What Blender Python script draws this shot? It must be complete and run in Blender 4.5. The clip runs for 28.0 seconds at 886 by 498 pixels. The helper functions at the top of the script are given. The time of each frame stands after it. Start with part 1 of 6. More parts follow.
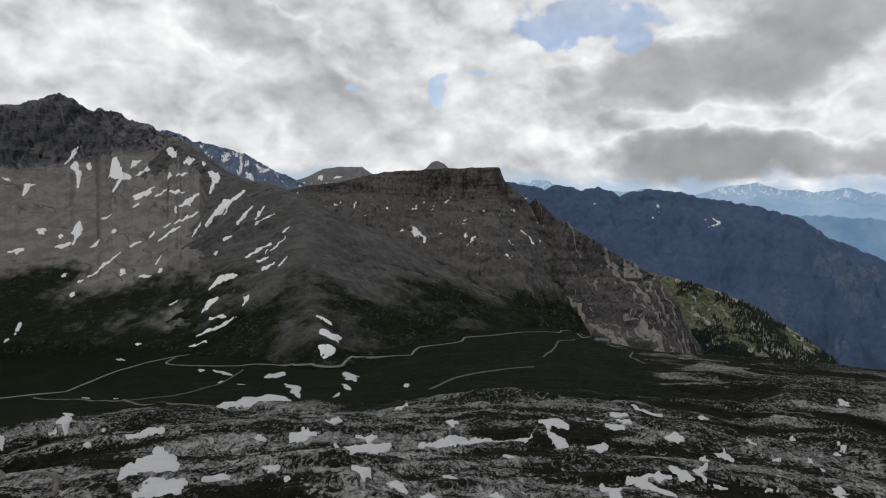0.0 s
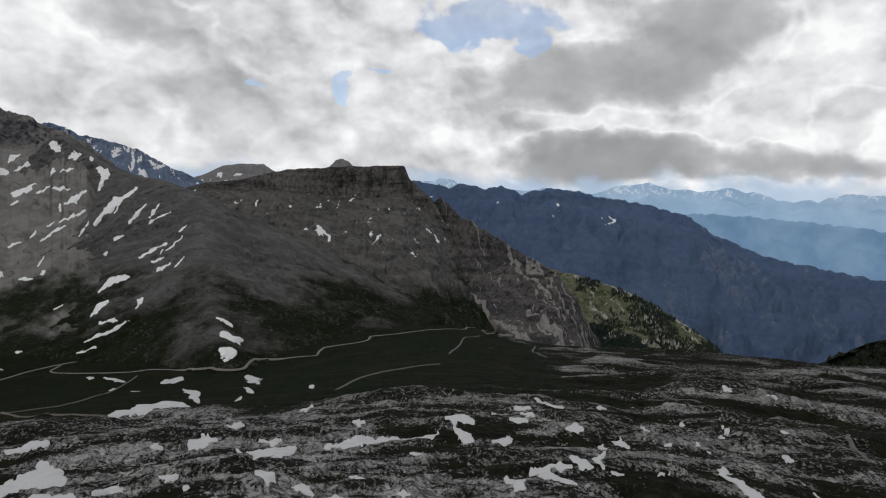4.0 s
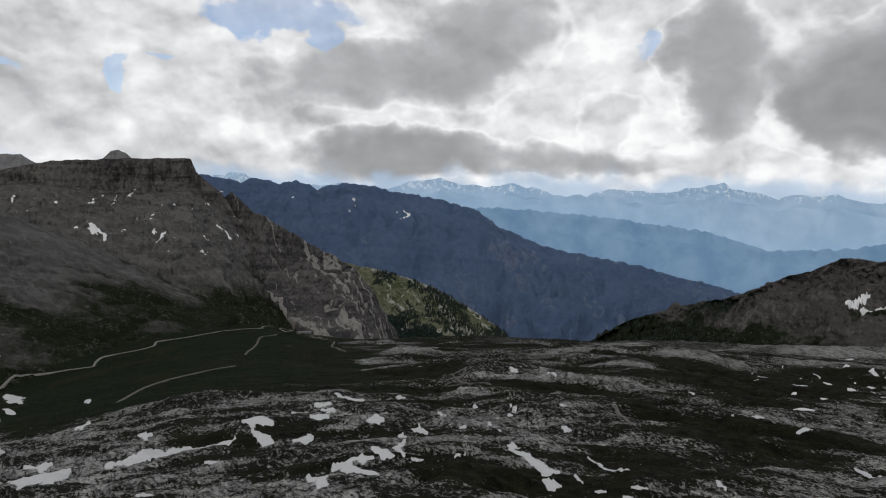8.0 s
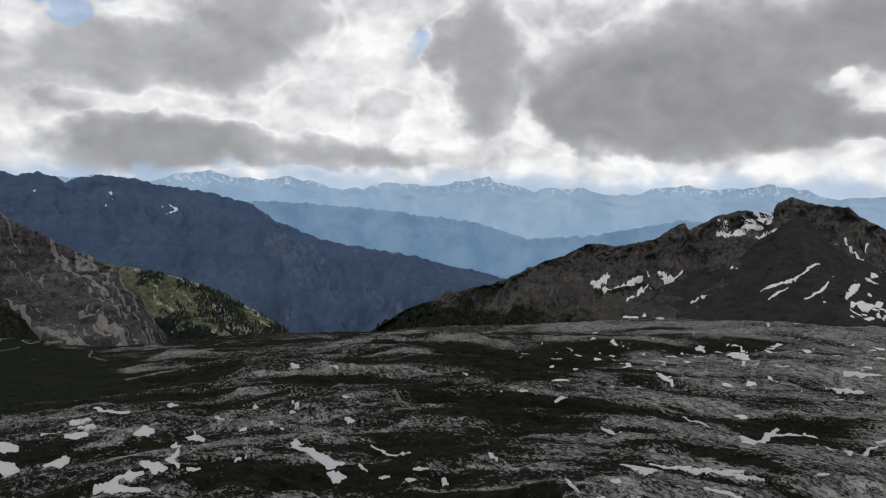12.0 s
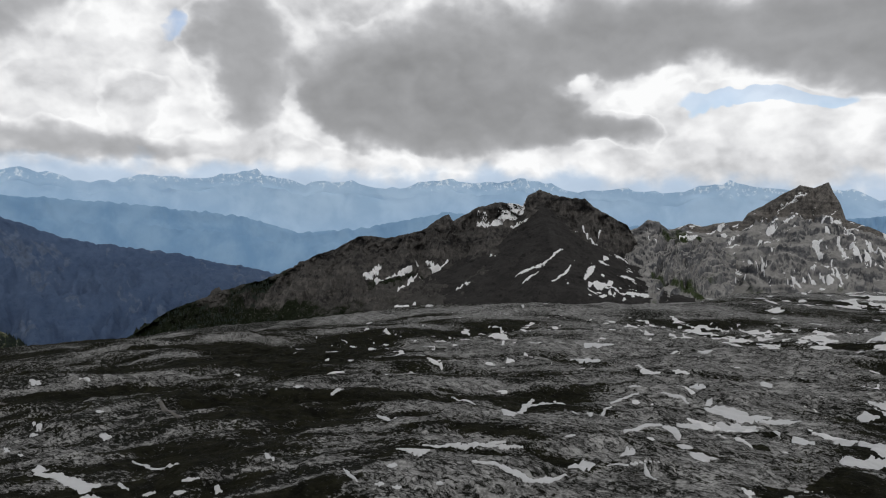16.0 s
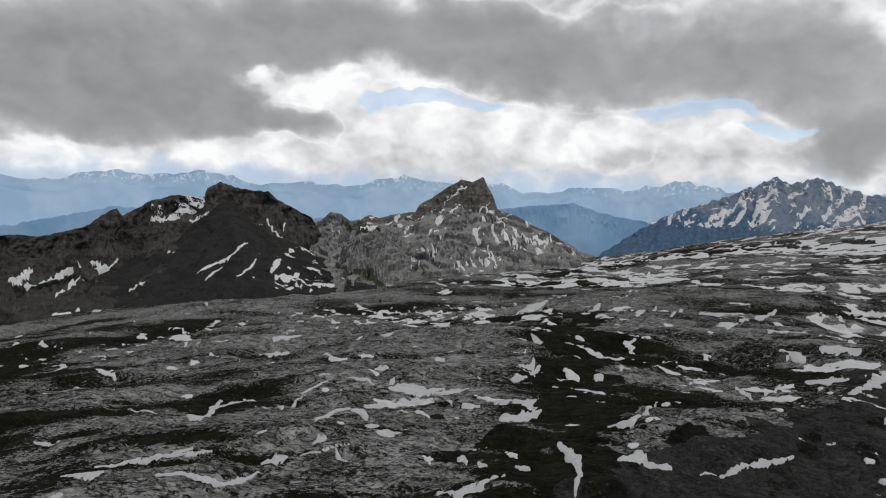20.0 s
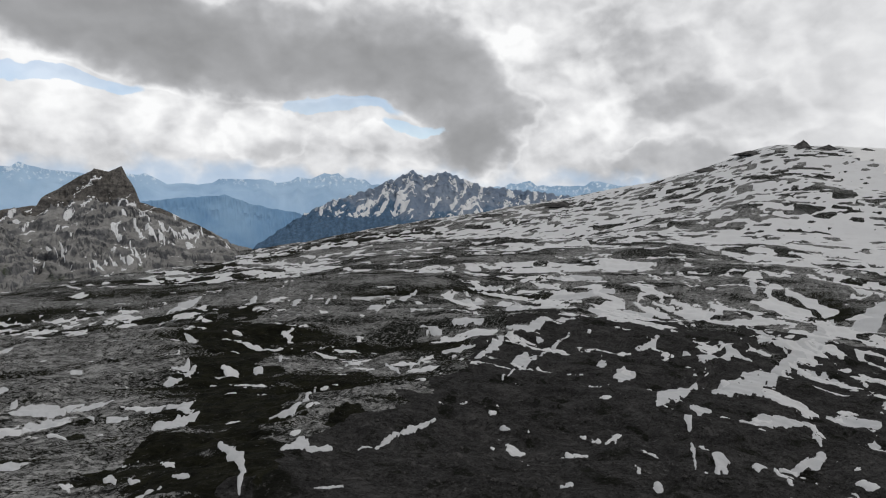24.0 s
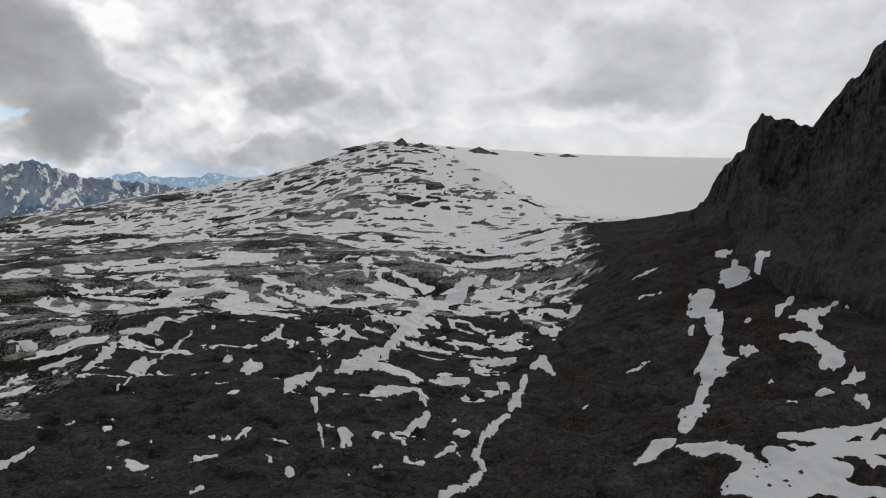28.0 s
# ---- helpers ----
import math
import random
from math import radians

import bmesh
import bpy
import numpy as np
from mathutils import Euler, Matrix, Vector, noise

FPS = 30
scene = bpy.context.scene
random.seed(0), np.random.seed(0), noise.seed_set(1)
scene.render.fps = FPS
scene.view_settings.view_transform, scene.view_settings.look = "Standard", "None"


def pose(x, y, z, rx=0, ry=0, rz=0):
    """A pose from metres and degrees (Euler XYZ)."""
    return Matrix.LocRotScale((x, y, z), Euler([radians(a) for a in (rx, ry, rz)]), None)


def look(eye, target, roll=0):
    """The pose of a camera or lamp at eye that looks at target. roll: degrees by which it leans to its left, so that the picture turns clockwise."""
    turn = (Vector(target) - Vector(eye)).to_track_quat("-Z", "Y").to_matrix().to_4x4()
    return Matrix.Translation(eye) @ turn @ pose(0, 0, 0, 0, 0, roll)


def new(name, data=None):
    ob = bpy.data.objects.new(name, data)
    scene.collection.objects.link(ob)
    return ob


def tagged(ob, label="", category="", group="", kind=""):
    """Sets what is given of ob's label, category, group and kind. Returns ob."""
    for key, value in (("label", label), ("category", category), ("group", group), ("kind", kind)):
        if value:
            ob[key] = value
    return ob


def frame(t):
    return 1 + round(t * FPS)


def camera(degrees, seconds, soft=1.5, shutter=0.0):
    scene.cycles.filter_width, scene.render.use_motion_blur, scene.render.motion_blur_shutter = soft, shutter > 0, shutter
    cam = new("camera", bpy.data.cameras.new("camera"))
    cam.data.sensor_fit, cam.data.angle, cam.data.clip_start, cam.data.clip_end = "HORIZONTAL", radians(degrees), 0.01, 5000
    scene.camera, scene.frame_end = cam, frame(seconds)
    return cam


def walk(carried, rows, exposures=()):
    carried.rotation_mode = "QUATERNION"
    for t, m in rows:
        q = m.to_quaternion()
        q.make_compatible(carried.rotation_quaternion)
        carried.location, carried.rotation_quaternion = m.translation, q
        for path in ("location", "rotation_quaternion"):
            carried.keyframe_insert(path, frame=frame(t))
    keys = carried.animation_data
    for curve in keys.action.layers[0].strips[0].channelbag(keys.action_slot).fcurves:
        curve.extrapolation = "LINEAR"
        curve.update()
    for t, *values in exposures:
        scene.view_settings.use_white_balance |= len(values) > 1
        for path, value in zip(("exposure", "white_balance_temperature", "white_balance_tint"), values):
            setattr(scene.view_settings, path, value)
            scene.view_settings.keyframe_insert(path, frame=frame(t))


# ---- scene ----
# a drone hovers over the karst and turns where it is
EYE = 130.0
cam = camera(65.43, 28.0, soft=1.1)
TURNS = [
    (0.0, 0.00, -4.54, -1.37),
    (0.5, -0.81, -4.54, -1.40),
    (1.0, -1.46, -4.53, -1.43),
    (1.5, -2.09, -4.53, -1.46),
    (2.0, -2.84, -4.52, -1.49),
    (2.5, -4.07, -4.51, -1.51),
    (3.0, -5.28, -4.50, -1.54),
    (3.5, -6.50, -4.48, -1.58),
    (5.5, -13.18, -4.46, -1.63),
    (6.0, -15.53, -4.44, -1.67),
    (6.5, -17.95, -4.43, -1.67),
    (7.0, -20.39, -4.42, -1.64),
    (7.5, -22.55, -4.43, -1.61),
    (8.0, -24.63, -4.44, -1.58),
    (8.5, -26.83, -4.45, -1.57),
    (9.0, -29.12, -4.45, -1.56),
    (9.5, -31.35, -4.46, -1.55),
    (10.0, -33.61, -4.48, -1.53),
    (10.5, -35.90, -4.49, -1.50),
    (11.0, -38.31, -4.51, -1.48),
    (11.5, -40.54, -4.52, -1.47),
    (12.0, -42.94, -4.53, -1.46),
    (12.5, -45.28, -4.55, -1.45),
    (14.5, -54.63, -4.58, -1.43),
    (15.0, -57.00, -4.61, -1.42),
    (15.5, -59.37, -4.62, -1.41),
    (16.0, -61.77, -4.63, -1.39),
    (16.5, -64.13, -4.64, -1.37),
    (17.0, -66.48, -4.64, -1.36),
    (17.5, -69.66, -4.65, -1.37),
    (18.0, -73.32, -4.64, -1.39),
    (18.5, -77.00, -4.62, -1.42),
    (19.0, -80.54, -4.60, -1.45),
    (19.5, -84.04, -4.59, -1.49),
    (20.0, -87.54, -4.58, -1.51),
    (20.5, -91.03, -4.57, -1.52),
    (21.0, -94.53, -4.55, -1.53),
    (21.5, -98.00, -4.54, -1.53),
    (23.5, -112.15, -4.54, -1.52),
    (24.0, -115.74, -4.53, -1.51),
    (24.5, -119.49, -4.52, -1.49),
    (25.0, -123.36, -4.51, -1.45),
    (25.5, -127.21, -4.50, -1.42),
    (26.0, -131.13, -4.48, -1.37),
    (26.5, -135.02, -4.47, -1.36),
    (27.0, -138.88, -4.45, -1.35),
    (27.5, -142.72, -4.44, -1.35),
    (28.0, -146.54, -4.43, -1.34),
]
walk(cam, [(t, pose(0, 0, EYE, 90 + pitch, roll, yaw)) for t, yaw, pitch, roll in TURNS])

# ---- sky, sun ----
def bearing(b, e, d):
    """A place by its bearing and angle of height (degrees) and its level distance from the hover point."""
    return (d * math.sin(radians(b)), d * math.cos(radians(b)), EYE + d * math.tan(radians(e)))


world = bpy.data.worlds.new("cloudy_sky")
scene.world = world
world.use_nodes = True
WT = world.node_tree
WT.nodes.clear()


def wnode(kind, **values):
    n = WT.nodes.new(kind)
    for key, value in values.items():
        setattr(n, key, value)
    return n


def wmath(op, a, b=None, c=None, clamp=False):
    n = wnode("ShaderNodeMath", operation=op, use_clamp=clamp)
    for i, v in enumerate((a, b, c)):
        if v is None:
            continue
        if isinstance(v, (int, float)):
            n.inputs[i].default_value = v
        else:
            WT.links.new(v, n.inputs[i])
    return n.outputs[0]


def wvec(op, a, b):
    n = wnode("ShaderNodeVectorMath", operation=op)
    for i, v in enumerate((a, b)):
        if isinstance(v, tuple):
            n.inputs[i].default_value = v
        elif v is not None:
            WT.links.new(v, n.inputs[i])
    return n.outputs["Value"] if op == "LENGTH" else n.outputs[0]


def wrange(v, lo, hi, a=0.0, b=1.0, kind="SMOOTHSTEP"):
    n = wnode("ShaderNodeMapRange", interpolation_type=kind)
    WT.links.new(v, n.inputs["Value"])
    for key, value in (("From Min", lo), ("From Max", hi), ("To Min", a), ("To Max", b)):
        n.inputs[key].default_value = value
    return n.outputs[0]


def wnoise(vec, scale, detail, rough, distort=0.0):
    n = wnode("ShaderNodeTexNoise")
    WT.links.new(vec, n.inputs["Vector"])
    n.inputs["Scale"].default_value, n.inputs["Detail"].default_value = scale, detail
    n.inputs["Roughness"].default_value, n.inputs["Distortion"].default_value = rough, distort
    return n


SUN_BEARING, SUN_HEIGHT = 222.0, 52.0
way = wnode("ShaderNodeTexCoord").outputs["Generated"]
sep = wnode("ShaderNodeSeparateXYZ")
WT.links.new(way, sep.inputs[0])
az = wmath("MULTIPLY", wmath("ARCTAN2", sep.outputs[0], sep.outputs[1]), 180 / math.pi)
el = wmath("MULTIPLY", wmath("ARCSINE", sep.outputs[2]), 180 / math.pi)
# the seam of the angle lies due behind the first view; shift it there
az = wmath("ADD", az, wmath("MULTIPLY", wmath("LESS_THAN", az, -100.0), 360.0))
comb = wnode("ShaderNodeCombineXYZ")
WT.links.new(az, comb.inputs[0])
WT.links.new(el, comb.inputs[1])
flat = comb.outputs[0]
stretch = wvec("MULTIPLY", flat, (1.0, 1.25, 1.0))
warp = wnoise(stretch, 0.17, 4.5, 0.5)
shift = wvec("MULTIPLY", wvec("SUBTRACT", warp.outputs["Color"], (0.5, 0.5, 0.5)), (8.0, 6.0, 0.0))
bent = wvec("ADD", flat, shift)


def masses(rows, lo=0.45, hi=1.2):
    total = None
    for b, e, rb, re, strength in rows:
        d = wvec("LENGTH", wvec("MULTIPLY", wvec("SUBTRACT", bent, (b, e, 0.0)), (1 / rb, 1 / re, 0.0)), None)
        v = wrange(d, lo, hi, strength, 0.0)
        total = v if total is None else wmath("ADD", total, v)
    return total


# cloud masses: bearing, height, half width, half height, strength
DARK = [
    (18.3, 9.3, 11.3, 2.8, 0.50), (27.5, 12.0, 7.0, 3.3, 0.30), (21.5, 3.1, 10.8, 2.1, 0.45), (-6.8, 5.8, 8.9, 3.8, 0.20), (-16.1, 13.0, 6.1, 2.1, 0.30), (-31.4, 8.4, 4.2, 2.8, 0.12),
    (10.2, 5.7, 2.8, 2.3, 0.15), (-12.2, 9.3, 5.2, 2.8, 0.15), (-23.5, 7.2, 8.0, 1.9, 0.12), (28.7, 13.2, 6.1, 3.5, 0.32), (45.3, 10.6, 3.5, 6.1, 0.42), (54.8, 8.6, 5.6, 5.2, 0.62),
    (21.6, 3.2, 8.9, 2.1, 0.38), (37.5, 6.3, 2.3, 2.8, 0.35), (34.5, 3.3, 5.2, 1.6, 0.30), (42.9, 2.5, 5.6, 2.1, 0.18), (62.2, 7.6, 12.2, 5.2, 0.60), (66.4, 11.2, 15.0, 4.2, 0.40),
] + [
    (46.2, 10.7, 3.8, 7.5, 0.30), (36.2, 3.0, 5.6, 1.9, 0.20), (70.1, 6.2, 5.6, 2.8, 0.45), (63.3, 7.0, 12.7, 4.0, 0.40), (71.3, 12.3, 11.7, 3.8, 0.45), (87.8, 12.0, 12.2, 3.3, 0.60),
    (76.5, 5.1, 2.8, 1.4, 0.40), (67.1, 2.8, 8.0, 1.2, 0.20), (93.6, 9.3, 4.7, 2.3, 0.40), (60.3, 7.2, 14.1, 3.8, 0.35), (75.3, 5.7, 3.3, 1.4, 0.45), (83.4, 12.2, 16.4, 3.3, 0.40),
    (99.8, 11.1, 10.3, 3.5, 0.45), (111.8, 10.3, 9.4, 3.1, 0.40), (102.3, 4.3, 3.5, 2.1, 0.30), (118.2, 6.4, 4.7, 3.3, 0.40), (111.4, 3.7, 4.7, 1.6, 0.15), (105.3, 10.2, 10.3, 2.8, 0.40),
] + [
    (118.2, 4.4, 4.5, 2.3, 0.50), (114.4, 10.2, 6.1, 3.8, 0.30), (100.9, 4.7, 2.8, 2.3, 0.25), (133.9, 3.1, 6.6, 1.4, 0.30), (111.5, 12.7, 8.0, 2.8, 0.25), (138.2, 6.7, 7.5, 2.8, 0.20),
    (161.9, 10.7, 8.4, 5.2, 0.24), (133.0, 10.3, 5.2, 4.7, 0.16), (154.8, 7.5, 9.4, 2.3, 0.12), (118.0, 4.9, 4.2, 2.3, 0.30),
]
BRIGHT = [
    (5.0, 12.4, 8.0, 3.3, 0.30), (-26.1, 10.6, 9.4, 2.8, 0.20), (-21.5, 4.0, 11.7, 1.9, 0.20), (10.3, 4.3, 2.8, 0.9, 0.30), (24.9, 6.4, 5.6, 1.9, 0.20), (0.6, 4.8, 7.5, 2.3, 0.20),
    (30.9, 7.6, 2.8, 4.7, 0.30), (26.7, 1.2, 6.1, 0.8, 0.30), (8.5, 10.3, 5.2, 3.3, 0.30), (37.8, 10.4, 4.2, 6.6, 0.40), (10.2, 4.4, 5.6, 1.2, 0.30), (50.9, 4.7, 2.1, 3.5, 0.50),
    (40.1, 7.3, 2.8, 3.8, 0.30), (32.3, 1.0, 6.6, 0.9, 0.30), (45.4, 1.1, 8.0, 1.2, 0.35), (56.3, 1.5, 4.7, 1.2, 0.30), (35.2, 9.9, 5.6, 6.6, 0.35), (51.0, 3.6, 1.9, 3.3, 0.35),
] + [
    (50.2, 7.0, 0.8, 2.3, 0.30), (72.9, 8.8, 1.9, 1.2, 0.50), (61.6, 2.0, 8.4, 1.6, 0.35), (72.1, 2.1, 6.1, 1.4, 0.25), (54.7, 11.1, 2.8, 3.8, 0.20), (41.1, 8.6, 2.8, 5.2, 0.25),
    (51.4, 3.0, 1.9, 2.3, 0.30), (77.6, 7.5, 4.2, 2.3, 0.45), (85.6, 4.7, 8.0, 2.1, 0.40), (73.2, 9.3, 1.4, 0.9, 0.30), (93.5, 5.1, 5.6, 2.8, 0.30), (80.7, 8.6, 7.0, 1.9, 0.40),
    (95.1, 5.4, 14.1, 1.9, 0.30), (58.4, 2.0, 9.4, 1.4, 0.25), (71.8, 9.2, 1.6, 1.0, 0.35), (109.4, 4.6, 5.6, 1.9, 0.30), (74.5, 3.0, 9.4, 1.4, 0.25), (117.4, 2.5, 5.6, 1.4, 0.20),
] + [
    (84.6, 5.7, 4.2, 1.9, 0.30), (96.2, 4.9, 10.3, 2.8, 0.35), (127.3, 7.2, 4.2, 3.5, 0.50), (121.9, 12.9, 2.3, 1.9, 0.30), (110.8, 4.2, 2.8, 1.6, 0.30), (123.3, 3.6, 3.8, 1.9, 0.20),
    (159.4, 5.1, 9.9, 2.3, 0.20), (158.6, 5.1, 11.7, 1.9, 0.12), (128.9, 7.5, 2.8, 2.3, 0.30), (151.4, 11.3, 10.3, 2.8, 0.15), (121.5, 12.5, 3.3, 2.3, 0.25), (147.5, 5.9, 9.4, 1.9, 0.15),
]
BLUE = [
    (12.1, 14.3, 8.9, 1.9, 0.80), (9.9, 13.5, 4.2, 1.6, 0.50), (14.4, 11.7, 2.6, 1.2, 0.60), (-0.4, 8.4, 1.0, 1.5, 0.90), (-7.7, 8.0, 1.0, 0.6, 0.50), (-5.0, 9.5, 1.1, 0.5, 0.40),
    (2.1, 10.0, 1.6, 0.4, 0.50), (-2.8, 13.6, 0.9, 1.2, 0.30), (41.3, 12.2, 1.3, 1.2, 0.50), (14.3, 11.6, 2.1, 0.9, 0.50), (86.6, 7.1, 5.6, 1.0, 0.80), (81.8, 7.3, 2.3, 0.7, 0.40),
    (107.2, 6.9, 5.2, 0.9, 0.80), (112.8, 5.6, 2.6, 0.8, 0.90), (86.7, 7.2, 2.8, 0.9, 0.40), (105.3, 6.9, 3.3, 0.9, 0.40), (85.3, 6.9, 5.2, 0.9, 0.50),
]


def cumulus(lift, scale):
    """How thick the cloud is, at places raised by lift degrees."""
    at = wvec("ADD", wvec("ADD", stretch, wvec("MULTIPLY", shift, (0.2, 0.2, 0.0))), (lift * 0.3, lift, 0.0))
    return wnoise(at, scale, 5.0, 0.5).outputs[0]


# heads lit from above: bright tops, grey under-sides
puffs = wnoise(wvec("ADD", stretch, wvec("MULTIPLY", shift, (0.3, 0.3, 0.0))), 0.30, 5.0, 0.45).outputs[0]
billow = wnoise(wvec("ADD", stretch, wvec("MULTIPLY", shift, (0.35, 0.35, 0.0))), 0.12, 5.0, 0.5, 0.2).outputs[0]
relief = wmath("ADD", wmath("MULTIPLY", wmath("SUBTRACT", cumulus(0.0, 0.16), cumulus(1.2, 0.16)), 0.55), wmath("MULTIPLY", wmath("SUBTRACT", cumulus(0.0, 0.42), cumulus(0.45, 0.42)), 0.35))


def lobes(scale, steps, amount, seed):
    """Billows that overlap: each has a bright edge and fades into shade behind it."""
    at = wvec("ADD", wvec("ADD", stretch, wvec("MULTIPLY", shift, (0.12, 0.12, 0.0))), (seed, seed * 0.7, 0.0))
    f = wmath("FRACT", wmath("MULTIPLY", wnoise(at, scale, 3.5, 0.45).outputs[0], steps))
    return wmath("MULTIPLY", wmath("SUBTRACT", wmath("MULTIPLY", wrange(f, 0.0, 0.42), wrange(f, 0.25, 1.0, 1.0, 0.0)), 0.45), amount)


relief = wmath("ADD", relief, wmath("ADD", lobes(0.10, 6.0, 0.14, 40.0), lobes(0.25, 4.0, 0.07, 90.0)))
texture = wmath("ADD", relief, wmath("ADD", wrange(billow, 0.3, 0.7, -0.15, 0.15, "LINEAR"), wrange(puffs, 0.3, 0.7, -0.10, 0.10, "LINEAR")))
shade = masses(DARK)
form = wmath("SUBTRACT", masses(BRIGHT), shade)
# deep shade and full light both level off, so that the texture goes on in them
form = wmath("TANH", wmath("MULTIPLY", form, 1.6))
form = wmath("ADD", wmath("MULTIPLY", wmath("MINIMUM", form, 0.0), 0.42), wmath("MULTIPLY", wmath("MAXIMUM", form, 0.0), 0.20))
# the thin rims of the shaded clouds let the light through
rim_light = wmath("MULTIPLY", wmath("MULTIPLY", wrange(shade, 0.01, 0.07), wrange(shade, 0.22, 0.07)), 0.10)
texture = wmath("MULTIPLY", texture, wmath("MULTIPLY", wrange(form, -0.40, 0.02, 0.22, 1.0), wrange(az, 128.0, 152.0, 1.0, 0.4)))
body = wmath("ADD", wmath("ADD", wmath("ADD", texture, rim_light), form), 0.715)
# overhead the deck is even and grey
high = wrange(el, 16.0, 34.0)
body = wmath("ADD", wmath("MULTIPLY", body, wmath("SUBTRACT", 1.0, high)), wmath("MULTIPLY", high, wrange(billow, 0.3, 0.7, 0.30, 0.46, "LINEAR")))
ramp = wnode("ShaderNodeValToRGB")
WT.links.new(body, ramp.inputs[0])
cr = ramp.color_ramp
cr.elements[0].position, cr.elements[0].color = 0.0, (0.13, 0.132, 0.135, 1)
cr.elements[1].position, cr.elements[1].color = 1.0, (0.97, 0.975, 0.98, 1)
for p, c in ((0.25, (0.27, 0.273, 0.28)), (0.5, (0.47, 0.475, 0.49)), (0.75, (0.73, 0.735, 0.75))):
    cr.elements.new(p).color = (*c, 1)
sky = wnode("ShaderNodeTexSky", sky_type="NISHITA", sun_disc=False, altitude=2400.0, air_density=1.0, dust_density=0.6)
sky.sun_elevation, sky.sun_rotation = radians(SUN_HEIGHT), radians(SUN_BEARING)
blue = wnode("ShaderNodeMix", data_type="RGBA", blend_type="MULTIPLY")
blue.inputs["Factor"].default_value = 1.0
WT.links.new(sky.outputs[0], blue.inputs["A"])
blue.inputs["B"].default_value = (0.16, 0.145, 0.135, 1)
gap = wmath("SUBTRACT", masses(BLUE), wrange(puffs, 0.35, 0.7, 0.0, 0.55, "LINEAR"))
gap = wmath("MULTIPLY", wrange(gap, 0.08, 0.5), wrange(billow, 0.3, 0.65, 0.9, 0.55))
mixed = wnode("ShaderNodeMix", data_type="RGBA")
WT.links.new(gap, mixed.inputs["Factor"])
WT.links.new(ramp.outputs[0], mixed.inputs["A"])
WT.links.new(blue.outputs["Result"], mixed.inputs["B"])
# clear band of haze under the cloud base
band = wrange(wmath("ADD", el, wrange(puffs, 0.3, 0.7, -1.0, 1.0, "LINEAR")), 2.4, 0.6)
haze = wnode("ShaderNodeMix", data_type="RGBA")
WT.links.new(wmath("MULTIPLY", band, 0.75), haze.inputs["Factor"])
WT.links.new(mixed.outputs["Result"], haze.inputs["A"])
haze.inputs["B"].default_value = (0.42, 0.56, 0.74, 1)
back = wnode("ShaderNodeBackground")
WT.links.new(haze.outputs["Result"], back.inputs[0])
back.inputs[1].default_value = 1.0
WT.links.new(back.outputs[0], wnode("ShaderNodeOutputWorld").inputs[0])

sun_data = bpy.data.lights.new("sun", "SUN")
sun_data.energy, sun_data.angle, sun_data.color = 0.6, radians(6), (1.0, 0.96, 0.9)
sun = new("sun", sun_data)
sun.matrix_world = look(bearing(SUN_BEARING, SUN_HEIGHT, 900), (0, 0, 0))


# ---- noise and terrain tools ----
def grain(x, y, seed=0):
    xi, yi = np.floor(x).astype(np.int64), np.floor(y).astype(np.int64)
    fx, fy = x - xi, y - yi
    out = 0.0
    wx, wy = fx * fx * fx * (fx * (fx * 6 - 15) + 10), fy * fy * fy * (fy * (fy * 6 - 15) + 10)
    for dx in (0, 1):
        for dy in (0, 1):
            h = ((xi + dx) * 374761393 + (yi + dy) * 668265263 + seed * 144269504) & 0xFFFFFFFF
            h = ((h ^ (h >> 13)) * 1274126177) & 0xFFFFFFFF
            a = ((h ^ (h >> 16)) & 0xFFFF) * (2 * math.pi / 65536)
            g = np.cos(a) * (fx - dx) + np.sin(a) * (fy - dy)
            out = out + g * (wx if dx else 1 - wx) * (wy if dy else 1 - wy)
    return out * 1.5


def fbm(x, y, octaves=5, gain=0.5, seed=0):
    total, amp = 0.0, 1.0
    for i in range(octaves):
        total = total + amp * grain(x * 2.03 ** i + 17.3 * i, y * 2.03 ** i - 9.1 * i, seed + i)
        amp *= gain
    return total


def ridged(x, y, octaves=5, gain=0.5, seed=0):
    total, amp = 0.0, 1.0
    for i in range(octaves):
        total = total + amp * (0.5 - np.abs(grain(x * 2.07 ** i + 5.7 * i, y * 2.07 ** i + 3.3 * i, seed + i)) * 1.6)
        amp *= gain
    return total


def smooth(x, lo, hi):
    t = np.clip((x - lo) / (hi - lo), 0, 1)
    return t * t * (3 - 2 * t)


SHEETS = {}


